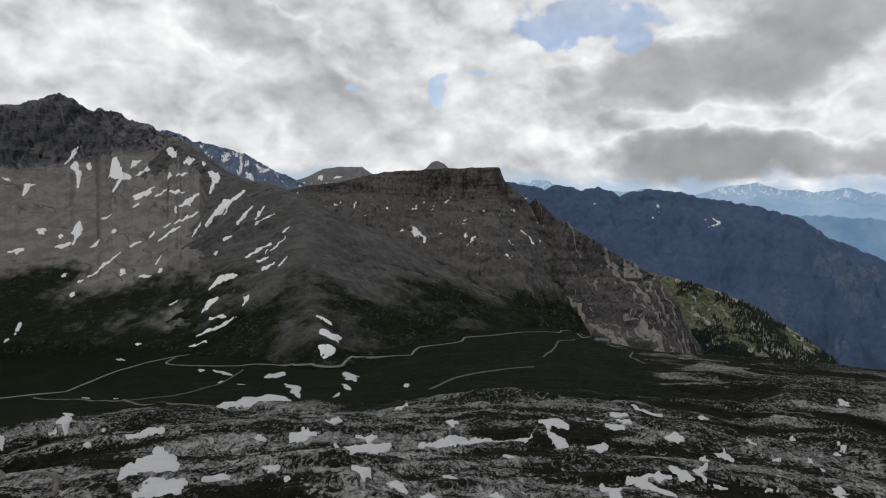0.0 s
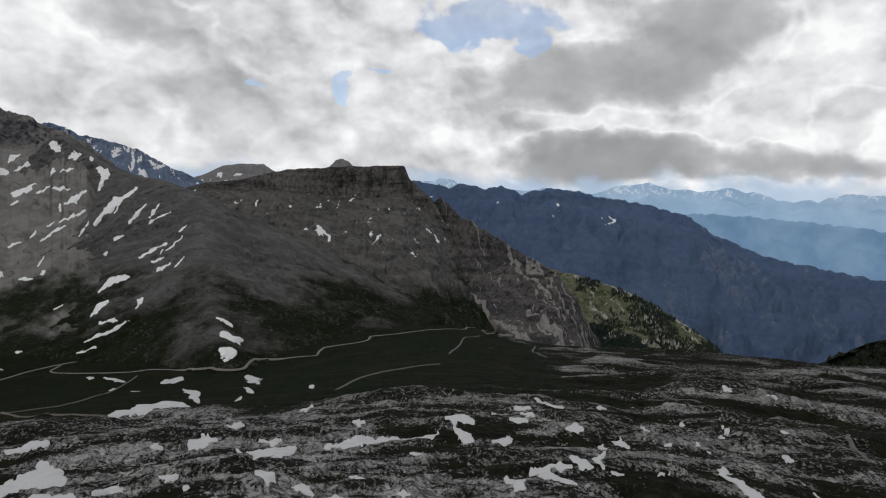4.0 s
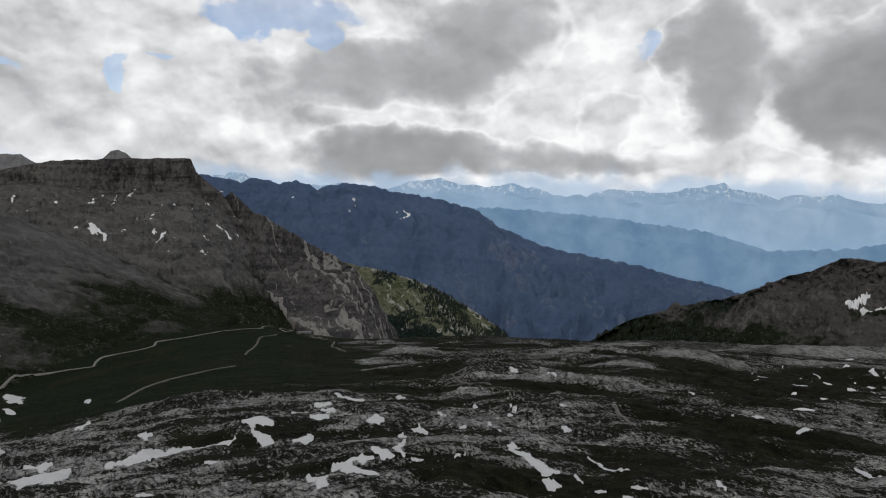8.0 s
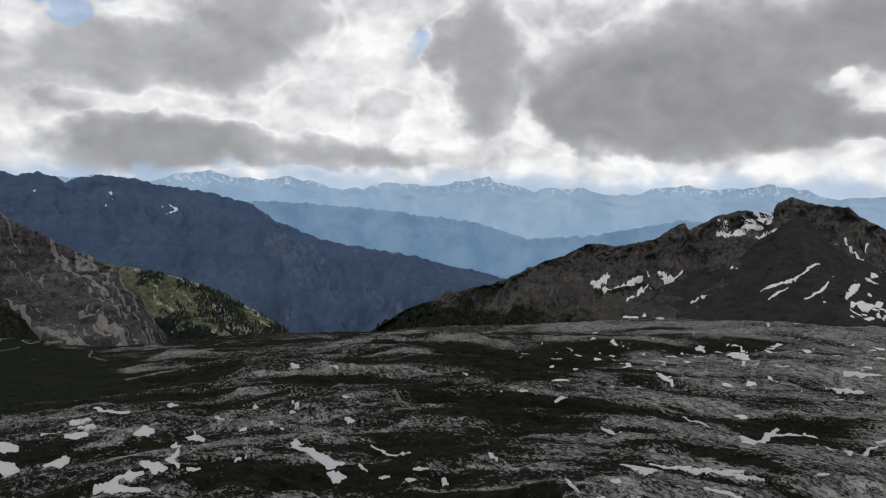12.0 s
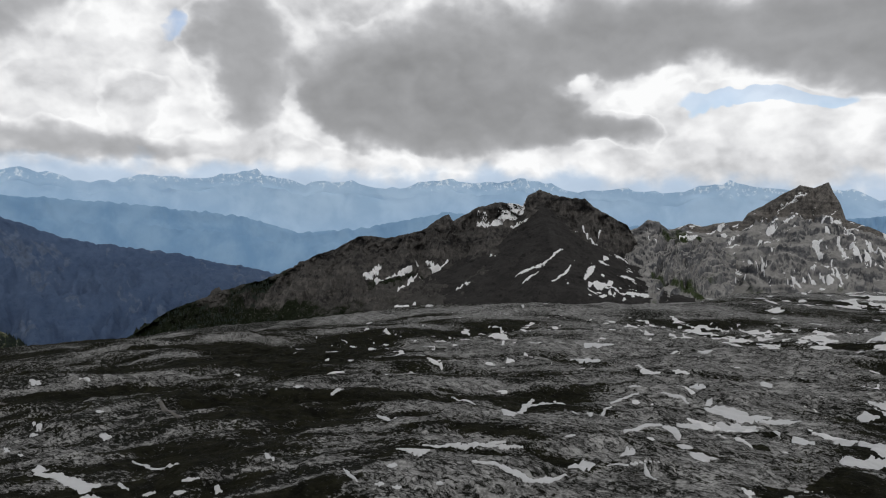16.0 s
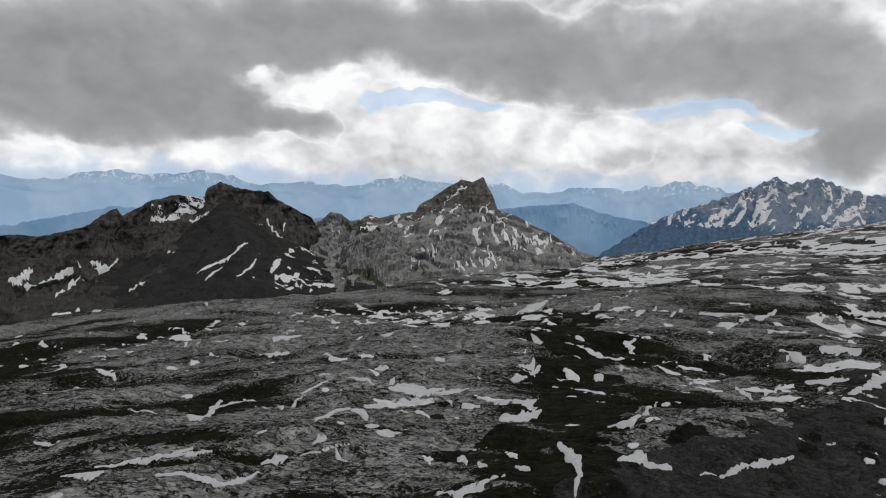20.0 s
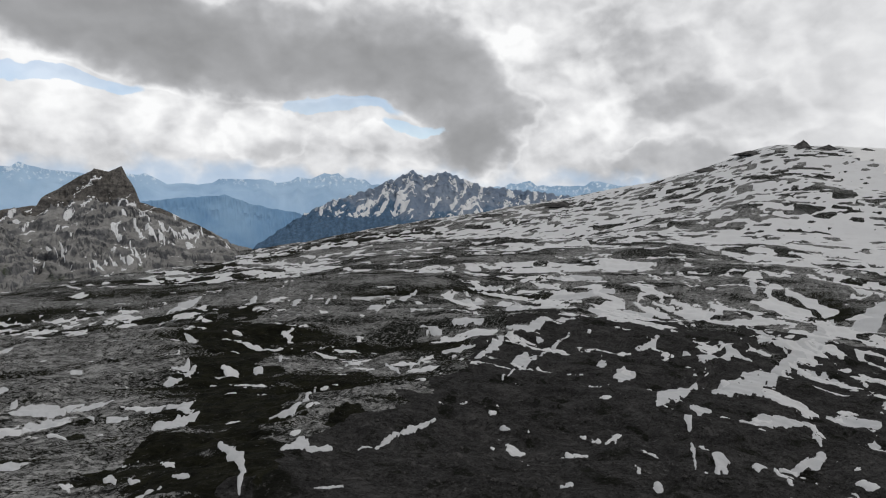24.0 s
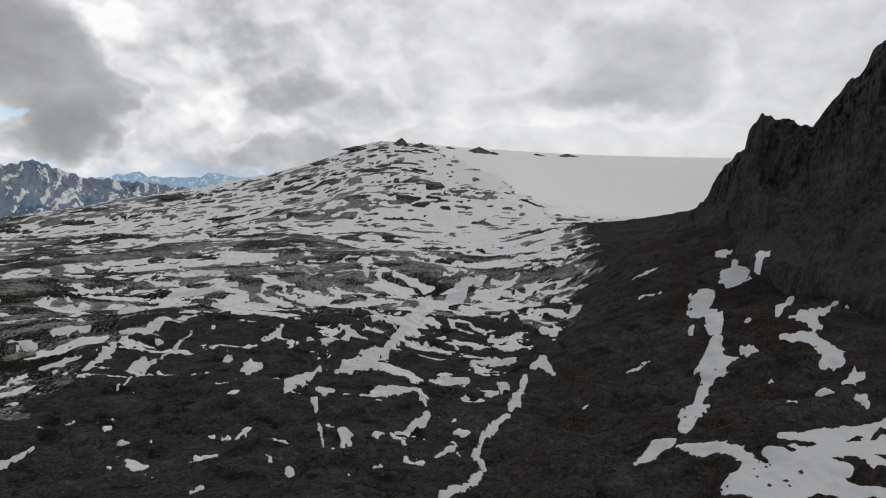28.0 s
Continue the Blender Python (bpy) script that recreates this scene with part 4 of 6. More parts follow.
def far_range(name, rows, mat, label, depth, base, jag, seed):
    ob = mountain(name, rows, depth, base, mat, label, back=120, cliff=0.1, gully=30, wave=150, jag=jag, n=320, m=30, seed=seed, category="distant range")
    return tagged(ob, kind="structure")


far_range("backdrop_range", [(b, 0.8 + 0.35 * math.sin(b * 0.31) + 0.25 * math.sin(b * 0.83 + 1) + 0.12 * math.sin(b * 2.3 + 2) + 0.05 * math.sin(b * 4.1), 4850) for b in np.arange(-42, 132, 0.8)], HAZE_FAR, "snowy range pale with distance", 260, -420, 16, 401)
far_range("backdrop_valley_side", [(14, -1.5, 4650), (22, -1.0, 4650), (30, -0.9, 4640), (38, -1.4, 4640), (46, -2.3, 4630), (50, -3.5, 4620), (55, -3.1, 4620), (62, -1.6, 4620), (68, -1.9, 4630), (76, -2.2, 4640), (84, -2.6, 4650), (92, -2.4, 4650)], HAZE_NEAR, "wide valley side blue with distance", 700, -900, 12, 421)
far_range("backdrop_hazy_hill", [(89, -2.4, 4600), (92.2, -1.15, 4600), (95, -0.8, 4600), (98.3, -0.5, 4600), (100.2, -1.15, 4600), (102.1, -1.55, 4600), (103.7, -1.75, 4600), (108, -3.2, 4600)], HAZE_NEAR, "hill blue with haze, far behind the plateau", 300, -500, 5, 441)

# ---- snow on the karst ----
def ground_height(x, y):
    b = math.degrees(math.atan2(x, y))
    b = b + 360 if b < -36 else b
    r = math.hypot(x, y)
    i = int(np.clip(np.searchsorted(bearings, b) - 1, 0, len(bearings) - 2))
    j = int(np.clip(np.searchsorted(rings, r) - 1, 0, len(rings) - 2))
    f = (b - bearings[i]) / (bearings[i + 1] - bearings[i])
    g = (r - rings[j]) / (rings[j + 1] - rings[j])
    z = GROUND[i:i + 2, j:j + 2, 2]
    return float((z[0, 0] * (1 - f) + z[1, 0] * f) * (1 - g) + (z[0, 1] * (1 - f) + z[1, 1] * f) * g), i, j


def blot(x, y, deep, pts, seed, rag=0.55):
    """How much each place lies inside a ragged tongue along pts (x, y, half width): above 0 inside. deep: its depth down the slope against its width."""
    cx, cy = np.mean([p[0] for p in pts]), np.mean([p[1] for p in pts])
    r = math.hypot(cx, cy)
    ex, ey = cx / r, cy / r

    def local(a, b):
        return (a - cx) * ey - (b - cy) * ex, ((a - cx) * ex + (b - cy) * ey) / deep

    lx, ly = local(x, y)
    best = np.full(x.shape, -9.0)
    pts = list(pts)
    if len(pts) == 1:
        (px, py, pw), ahead = pts[0], pts[0][2]
        pts = [(px - ey * ahead, py + ex * ahead, pw * 0.5), (px, py, pw), (px + ey * ahead, py - ex * ahead, pw * 0.4)]
    elif len(pts) == 2:
        (px, py, pw), (qx, qy, qw) = pts
        pts = [(px, py, pw * 0.5), (px * 0.55 + qx * 0.45, py * 0.55 + qy * 0.45, (pw + qw) * 0.58), (qx, qy, qw * 0.4)]
    else:
        pts = [(*pts[0][:2], pts[0][2] * 0.6)] + pts[1:-1] + [(*pts[-1][:2], pts[-1][2] * 0.6)]
    for (x0, y0, w0), (x1, y1, w1) in zip(pts[:-1], pts[1:]):
        (x0, y0), (x1, y1) = local(x0, y0), local(x1, y1)
        vx, vy = x1 - x0, y1 - y0
        t = np.clip(((lx - x0) * vx + (ly - y0) * vy) / (vx * vx + vy * vy + 1e-6), 0, 1)
        w = w0 + (w1 - w0) * t
        best = np.maximum(best, 1 - np.hypot(lx - x0 - t * vx, ly - y0 - t * vy) / w)
    size = max(p[2] for p in pts) * 2.6
    lobes = fbm(lx / size, ly / size, 4, 0.55, seed) * rag + ridged(lx / size * 1.7, ly / size * 2.2, 3, 0.5, seed + 7) * 0.4 - 0.12
    return best - 0.1 + lobes * smooth(best, -1.3, -0.7)


PATCHES = []


def old_snow(deep, *pts):
    pts = [(a, b, w * 1.18) for a, b, w in pts]
    seed = 500 + len(PATCHES)
    bs = [math.degrees(math.atan2(p[0], p[1])) % 360 for p in pts]
    bs = [b - 360 if b > 324 else b for b in bs]
    rs = [math.hypot(p[0], p[1]) for p in pts]
    pad = max(p[2] for p in pts) * 3.2 * max(deep, 1) + 3
    wide = math.degrees(pad / min(rs))
    i0, i1 = np.searchsorted(bearings, (min(bs) - wide, max(bs) + wide))
    j0, j1 = np.searchsorted(rings, (min(rs) - pad, max(rs) + pad))
    i0, j0, i1, j1 = max(i0 - 1, 0), max(j0 - 1, 0), min(i1 + 2, len(bearings)), min(j1 + 2, len(rings))
    grid = refined(GROUND[i0:i1, j0:j1], 2)
    cover = blot(grid[..., 0], grid[..., 1], deep, pts, seed)
    if cover.max() <= 0:
        return
    ob = snow_sheet("snow_patch", grid, cover, 0.5, SNOW)
    length = math.hypot(pts[0][0] - pts[-1][0], pts[0][1] - pts[-1][1])
    k, m = (i0 + i1) // 2, (j0 + j1) // 2
    bed = "dark scree" if shale[k, m] > 0.5 else "pass meadow" if meadow[k, m] > 0.5 else "dark turf" if grass[k, m] > 0.5 else "grey limestone"
    size = max(p[2] for p in pts)
    form = "long thin tongue of old snow" if length > 6 * size else "broad ragged patch of old snow" if size > 5 else "small ragged patch of old snow"
    tagged(ob, f"{form} lying on {bed}", "snow patch", "old snow patches")
    PATCHES.append((pts, ob))


STREAKS = {}


def snow_streak(on, deep, *pts):
    grid = SHEETS[on]
    x, y = grid[..., 0], grid[..., 1]
    pad = max(p[2] for p in pts) * 3.2 * max(deep, 1) + 12
    near = np.zeros(x.shape, bool)
    xs, ys = [p[0] for p in pts], [p[1] for p in pts]
    near = (x > min(xs) - pad) & (x < max(xs) + pad) & (y > min(ys) - pad) & (y < max(ys) + pad)
    rows, cols = np.where(near.any(1))[0], np.where(near.any(0))[0]
    if len(rows) < 2 or len(cols) < 2:
        return
    part = refined(grid[rows[0]:rows[-1] + 1, cols[0]:cols[-1] + 1], 3)
    thin = 0.6 if on == "dark_spur" else 0.98
    pts = [(a, b, max(w * thin, 2.2)) for a, b, w in pts]
    cover = blot(part[..., 0], part[..., 1], deep, pts, 900 + len(STREAKS), 0.62)
    if cover.max() <= 0:
        return
    ob = snow_sheet("snow_streak", part, cover, 1.6, SUNLIT_SNOW)
    ob.parent = bpy.data.objects[on]
    STREAKS[ob.name] = on


old_snow(5.0, (-304, 549, 1.6), (-289, 531, 2.3), (-257, 465, 3.6), (-255, 452, 1.8))
old_snow(1.4, (-251, 435, 1.3), (-251, 443, 1.7))
old_snow(2.7, (-176, 381, 1.1), (-165, 383, 2.5), (-156, 383, 1.4))
old_snow(1.8, (-192, 366, 1.4), (-190, 367, 1.4))
old_snow(1.5, (-227, 456, 1.1), (-225, 457, 1.1))
old_snow(5.0, (-141, 297, 0.9), (-144, 314, 3.3), (-139, 322, 2.8), (-133, 328, 4.6), (-123, 315, 3.0))
old_snow(5.0, (-147, 351, 2.3), (-132, 331, 2.2))
old_snow(2.2, (-125, 278, 1.9), (-120, 283, 3.0), (-111, 285, 3.2), (-107, 286, 1.1))
old_snow(2.1, (-101, 289, 0.8), (-95, 298, 2.5), (-93, 301, 1.1))
old_snow(2.1, (-102, 378, 1.4), (-97, 380, 1.4))
old_snow(1.7, (-81, 311, 0.8), (-73, 311, 1.7))
old_snow(2.1, (-65, 289, 1.3), (-63, 289, 1.1))
old_snow(4.0, (-84, 387, 2.1), (-70, 389, 1.4))
old_snow(1.7, (-69, 414, 0.9), (-59, 417, 1.1))
old_snow(5.0, (-171, 525, 2.4), (-160, 555, 4.0), (-146, 592, 3.6), (-127, 581, 1.3))
old_snow(5.0, (-260, 1018, 4.5), (-242, 1051, 9.1))
old_snow(5.0, (-201, 888, 2.3), (-163, 762, 5.3), (-124, 603, 1.6))
old_snow(5.0, (-141, 1027, 7.0), (-99, 812, 4.9))
old_snow(5.0, (-111, 777, 1.7), (-93, 715, 3.1))
old_snow(5.0, (-97, 629, 1.6), (-100, 681, 2.3))
old_snow(5.0, (-31, 499, 1.1), (-24, 520, 2.2))
old_snow(5.0, (-34, 712, 2.4), (-32, 701, 2.4))
old_snow(5.0, (-10, 367, 0.8), (5, 377, 1.6), (25, 393, 1.4), (50, 383, 1.0), (56, 398, 0.7))
old_snow(5.0, (-56, 366, 0.6), (-43, 342, 2.4), (-33, 349, 2.5), (-25, 362, 0.8))
old_snow(5.0, (-47, 391, 1.0), (-38, 379, 1.7), (-35, 391, 0.9))
old_snow(2.8, (-38, 305, 1.4), (-32, 299, 2.4), (-33, 297, 1.1))
old_snow(2.3, (-22, 295, 0.7), (-16, 293, 1.8), (-13, 289, 1.3))
old_snow(3.4, (6, 429, 1.5), (13, 427, 1.3))
old_snow(5.0, (63, 416, 1.8), (73, 412, 2.5), (78, 402, 0.9))
old_snow(2.5, (66, 399, 1.4), (69, 378, 3.0), (72, 371, 1.0))
old_snow(2.7, (35, 353, 0.6), (41, 350, 0.6))
old_snow(2.5, (3, 308, 0.5), (10, 305, 0.5))
old_snow(3.6, (-6, 285, 1.0), (0, 288, 1.0))
old_snow(3.2, (24, 290, 1.3), (29, 289, 1.3))
old_snow(2.7, (83, 369, 1.6), (92, 370, 2.0), (88, 363, 1.0))
old_snow(5.0, (148, 515, 1.4), (151, 495, 2.2), (162, 486, 0.9))
old_snow(5.0, (119, 465, 1.0), (128, 454, 1.0))
old_snow(5.0, (118, 441, 2.0), (119, 416, 1.9))
old_snow(5.0, (98, 442, 1.0), (112, 457, 1.0))
old_snow(5.0, (102, 409, 1.1), (112, 404, 1.4))
old_snow(5.0, (132, 386, 2.1), (141, 386, 1.8))
old_snow(5.0, (189, 489, 0.9), (196, 487, 0.7))
old_snow(5.0, (152, 367, 1.4), (155, 350, 1.7))
old_snow(5.0, (139, 355, 1.0), (142, 349, 1.0))
old_snow(2.3, (109, 311, 2.0), (111, 302, 2.3), (115, 298, 0.8))
old_snow(2.5, (95, 303, 1.1), (105, 300, 1.7))
old_snow(4.0, (87, 305, 1.4), (92, 295, 1.9), (95, 287, 0.8), (101, 281, 1.1))
old_snow(5.0, (133, 331, 1.2), (123, 316, 1.8), (120, 298, 0.8))
old_snow(2.9, (75, 303, 2.2), (75, 284, 2.6), (76, 277, 1.8))
old_snow(2.4, (122, 294, 0.7), (126, 288, 0.6))
old_snow(2.1, (319, 537, 2.1), (321, 531, 1.3))
old_snow(1.8, (223, 378, 0.9), (227, 376, 0.8))
old_snow(5.0, (205, 370, 1.1), (190, 339, 0.7))
old_snow(5.0, (237, 397, 0.8), (233, 390, 0.6))
old_snow(4.6, (219, 418, 0.6), (222, 416, 0.6))
old_snow(5.0, (173, 345, 0.8), (176, 343, 0.7))
old_snow(2.5, (181, 304, 1.5), (185, 300, 1.8))
old_snow(5.0, (141, 286, 0.6), (151, 295, 0.6))
old_snow(4.4, (189, 412, 0.5), (192, 403, 0.5))
old_snow(2.5, (190, 332, 0.5), (191, 329, 0.5))
old_snow(5.0, (-620, 1302, 2.4), (-592, 1281, 1.8))
old_snow(5.0, (-395, 1112, 2.5), (-381, 1104, 2.0))
old_snow(5.0, (-366, 1102, 2.9), (-322, 1055, 2.3))
old_snow(5.0, (-317, 973, 2.2), (-313, 991, 2.2))
old_snow(5.0, (-279, 938, 1.7), (-258, 907, 1.2))
old_snow(5.0, (-356, 740, 1.0), (-348, 736, 1.0))
old_snow(5.0, (-431, 818, 2.0), (-398, 771, 1.5))
old_snow(5.0, (-268, 412, 2.1), (-262, 404, 1.7))
old_snow(2.7, (179, 299, 1.2), (183, 287, 1.8), (181, 267, 2.0), (186, 265, 1.1))
old_snow(2.4, (173, 258, 2.2), (177, 250, 1.6))
old_snow(2.2, (191, 259, 0.9), (189, 250, 0.5))
old_snow(2.8, (234, 387, 1.5), (233, 385, 1.0))
old_snow(4.7, (238, 337, 1.4), (234, 323, 0.9))
old_snow(2.6, (213, 279, 0.6), (210, 244, 0.6))
old_snow(1.8, (200, 230, 0.7), (205, 225, 0.5))
old_snow(3.5, (205, 216, 0.7), (205, 212, 0.8))
old_snow(2.9, (236, 217, 0.8), (231, 207, 1.1))
old_snow(1.9, (320, 534, 1.6), (321, 527, 1.3))
old_snow(2.9, (343, 511, 1.3), (346, 502, 0.8))
old_snow(3.3, (262, 376, 0.6), (264, 371, 0.6))
old_snow(2.6, (339, 303, 0.6), (339, 301, 0.6))
old_snow(2.5, (348, 296, 0.5), (352, 290, 0.5))
old_snow(3.5, (356, 271, 0.6), (365, 267, 0.6))
old_snow(2.5, (230, 168, 0.5), (222, 155, 0.6))
old_snow(2.8, (188, 240, 0.5), (192, 237, 0.5))
old_snow(2.4, (191, 225, 0.5), (194, 221, 0.5))
old_snow(5.0, (328, 216, 0.7), (317, 196, 0.6))
old_snow(5.0, (380, 160, 0.7), (372, 151, 2.4), (400, 154, 1.8))
old_snow(3.8, (375, 152, 0.7), (413, 158, 1.5), (438, 162, 1.6))
old_snow(3.8, (413, 157, 1.1), (440, 146, 0.8))
old_snow(5.0, (397, 203, 0.5), (380, 177, 0.5))
old_snow(5.0, (417, 132, 0.6), (380, 105, 0.8), (444, 109, 0.8))
old_snow(2.0, (453, 112, 0.8), (466, 106, 1.0), (474, 98, 0.6))
old_snow(3.5, (259, 160, 0.5), (259, 148, 1.0), (265, 146, 0.7))
old_snow(2.7, (271, 153, 0.5), (283, 141, 0.7), (289, 130, 0.6), (296, 122, 0.6))
old_snow(2.2, (288, 129, 0.6), (296, 113, 0.6))
old_snow(2.0, (264, 124, 0.6), (269, 115, 0.6), (267, 106, 0.9), (267, 98, 1.1))
old_snow(1.9, (266, 98, 1.0), (275, 92, 0.8), (284, 88, 0.5))
old_snow(2.6, (297, 91, 1.4), (302, 85, 2.2), (303, 81, 1.1))
old_snow(0.7, (303, 82, 0.6), (308, 66, 0.6), (317, 54, 0.5))
old_snow(1.5, (311, 60, 0.7), (306, 58, 1.1), (302, 53, 0.5))
old_snow(2.9, (359, 81, 1.0), (382, 72, 1.0), (384, 66, 0.7))
old_snow(2.9, (381, 65, 1.0), (378, 59, 1.6), (371, 55, 1.9))
old_snow(2.6, (354, 53, 0.9), (355, 46, 0.9))
old_snow(3.1, (345, 45, 1.2), (345, 40, 2.1), (348, 34, 0.9))
old_snow(3.1, (422, 64, 1.1), (431, 57, 1.9), (449, 48, 0.8))
old_snow(2.5, (490, 53, 1.7), (479, 55, 1.2))
old_snow(2.3, (471, 54, 2.4), (477, 45, 3.3), (478, 30, 2.0))
old_snow(2.8, (449, 44, 1.9), (457, 31, 1.6), (466, 19, 0.8))
old_snow(1.7, (473, 28, 1.6), (480, 16, 1.6))
old_snow(5.0, (525, 72, 1.3), (528, 62, 2.3))
old_snow(1.9, (480, 40, 0.8), (480, 37, 0.8))
old_snow(5.0, (320, 73, 0.7), (326, 68, 0.9))
old_snow(1.6, (224, 148, 0.6), (226, 145, 0.6))
old_snow(1.5, (226, 141, 0.8), (228, 138, 0.7))
old_snow(1.2, (238, 128, 0.6), (242, 126, 0.5))
old_snow(2.8, (238, 151, 0.7), (241, 148, 0.5))
old_snow(1.9, (319, 100, 0.7), (322, 96, 0.5))
old_snow(1.6, (480, 106, 1.0), (482, 98, 0.6))
old_snow(2.5, (476, 84, 0.6), (476, 69, 1.0), (471, 65, 0.8))
old_snow(5.0, (568, 27, 1.4), (568, 20, 1.4))
old_snow(5.0, (662, 205, 1.5), (680, 180, 1.2))
old_snow(4.8, (719, 209, 1.6), (734, 181, 0.9))
old_snow(5.0, (720, 93, 1.8), (729, 81, 1.5))
old_snow(5.0, (835, 137, 1.4), (883, 130, 1.5))
old_snow(5.0, (446, 42, 1.5), (454, 24, 1.6), (426, 9, 0.7))
old_snow(2.5, (473, 50, 2.0), (472, 37, 3.2), (473, 26, 1.6))
old_snow(1.8, (472, 22, 1.0), (479, 10, 1.4), (483, -1, 0.8))
old_snow(5.0, (422, 2, 1.8), (420, -8, 1.4))
old_snow(5.0, (446, -19, 1.1), (453, -30, 1.6))
old_snow(5.0, (444, -31, 1.9), (434, -41, 3.4), (462, -49, 1.6))
old_snow(3.8, (398, -21, 1.7), (399, -31, 2.1), (415, -46, 0.9))
old_snow(4.7, (315, 3, 1.1), (307, -1, 1.4))
old_snow(2.6, (305, -6, 1.1), (300, -10, 0.8))
old_snow(2.3, (294, -22, 0.8), (289, -28, 1.0))
old_snow(5.0, (329, -4, 1.2), (344, -11, 0.8))
old_snow(2.3, (271, 10, 1.7), (264, 3, 2.1), (268, -6, 1.2), (285, -17, 0.8))
old_snow(3.5, (555, -42, 1.4), (551, -51, 2.3), (569, -55, 1.9))
old_snow(2.8, (522, -34, 1.8), (520, -45, 2.2))
old_snow(5.0, (530, -50, 2.3), (556, -59, 1.4))
old_snow(5.0, (701, -74, 2.4), (732, -67, 1.8))
old_snow(3.7, (1115, -83, 3.7), (1126, -112, 5.6), (1151, -129, 4.8))
old_snow(4.4, (325, -45, 1.4), (303, -49, 1.9), (280, -48, 1.5), (266, -44, 1.0))
old_snow(1.7, (373, -78, 0.8), (370, -89, 2.0), (396, -104, 1.4), (471, -130, 1.0))
old_snow(2.6, (302, -68, 0.7), (311, -80, 2.5), (303, -82, 1.1), (304, -92, 1.3))
old_snow(1.9, (303, -105, 0.6), (322, -125, 0.9), (334, -145, 1.3), (343, -164, 0.8))
old_snow(1.6, (372, -195, 0.5), (373, -201, 0.7))
old_snow(2.1, (415, -251, 1.0), (498, -326, 1.3), (545, -388, 1.7), (571, -423, 1.2))
old_snow(3.8, (501, -314, 3.5), (509, -334, 4.6), (507, -339, 2.1))
old_snow(1.8, (570, -383, 2.9), (562, -384, 2.3))
old_snow(2.4, (531, -294, 2.6), (545, -319, 3.7), (585, -359, 3.4))
old_snow(4.0, (603, -369, 4.1), (595, -394, 3.0), (650, -487, 2.7))
old_snow(1.3, (678, -306, 4.3), (651, -310, 4.2), (648, -314, 2.4))
old_snow(2.8, (579, -284, 2.2), (571, -302, 3.3), (562, -308, 1.3))
old_snow(5.0, (558, -218, 2.0), (493, -204, 1.8))
old_snow(5.0, (506, -219, 1.9), (573, -259, 2.1))
old_snow(5.0, (804, -289, 3.6), (822, -318, 5.1))
old_snow(5.0, (538, -174, 1.4), (618, -208, 1.4))
old_snow(5.0, (917, -224, 5.5), (1083, -292, 3.7))
old_snow(5.0, (893, -261, 3.1), (1059, -323, 4.6))
old_snow(5.0, (1066, -187, 3.6), (1111, -209, 3.7))
old_snow(4.5, (528, -99, 2.3), (520, -101, 1.8))
old_snow(5.0, (560, -126, 1.9), (551, -123, 1.4))
old_snow(5.0, (900, -352, 4.0), (1023, -450, 3.7))
old_snow(5.0, (1008, -335, 2.2), (975, -376, 3.0))
old_snow(4.9, (665, -337, 3.7), (641, -361, 1.8))
old_snow(5.0, (779, -337, 3.5), (791, -382, 2.2))
old_snow(2.9, (915, -642, 7.4), (889, -672, 6.5), (862, -721, 4.6))
old_snow(5.0, (891, -544, 5.2), (883, -573, 6.1))
old_snow(1.3, (331, -200, 1.3), (325, -203, 1.0))
old_snow(2.2, (260, -72, 0.5), (260, -84, 0.5))
old_snow(3.6, (1043, -624, 3.0), (1015, -559, 4.8))
old_snow(4.5, (1045, -735, 3.2), (1038, -771, 5.3), (994, -799, 7.4))
old_snow(4.9, (949, -489, 2.7), (940, -528, 2.2))
old_snow(2.9, (157, -241, 1.3), (154, -259, 1.9), (159, -283, 1.7))
old_snow(3.8, (160, -284, 1.4), (180, -311, 2.2), (191, -334, 2.0), (196, -376, 2.2))
old_snow(4.0, (203, -393, 2.3), (226, -447, 3.8), (243, -494, 2.8))
old_snow(2.5, (255, -451, 1.8), (249, -459, 2.7))
old_snow(3.7, (318, -536, 2.6), (300, -551, 3.7), (279, -544, 3.1))
old_snow(5.0, (326, -313, 1.9), (383, -382, 7.8), (402, -424, 3.5))
old_snow(5.0, (320, -335, 1.6), (318, -350, 3.2))
old_snow(5.0, (303, -314, 2.2), (289, -304, 1.8))
old_snow(5.0, (278, -293, 0.9), (241, -258, 0.9))
old_snow(2.3, (235, -266, 2.2), (248, -283, 3.6), (234, -270, 2.2))
old_snow(3.1, (233, -224, 1.1), (227, -223, 2.0))
old_snow(5.0, (379, -423, 3.4), (376, -456, 6.0), (391, -499, 6.9), (443, -584, 6.1))
old_snow(5.0, (447, -590, 6.8), (483, -682, 9.0), (631, -922, 9.3))
old_snow(3.3, (836, -1001, 4.3), (774, -935, 5.0))
old_snow(5.0, (568, -831, 8.4), (594, -933, 10.1), (621, -1028, 6.9))
old_snow(3.1, (621, -1028, 6.0), (606, -1062, 5.0))
old_snow(5.0, (492, -502, 2.9), (441, -484, 5.5), (484, -558, 3.7))
old_snow(4.4, (499, -449, 2.8), (517, -484, 3.0), (548, -521, 2.5))
old_snow(5.0, (781, -616, 5.8), (759, -637, 9.9), (753, -682, 5.1), (775, -736, 2.7))
old_snow(3.5, (435, -371, 3.9), (435, -388, 4.4))
old_snow(4.2, (469, -379, 2.0), (469, -387, 2.6))
old_snow(4.7, (297, -355, 2.0), (303, -387, 3.4), (294, -417, 1.3))
old_snow(5.0, (285, -408, 2.1), (250, -364, 1.9))
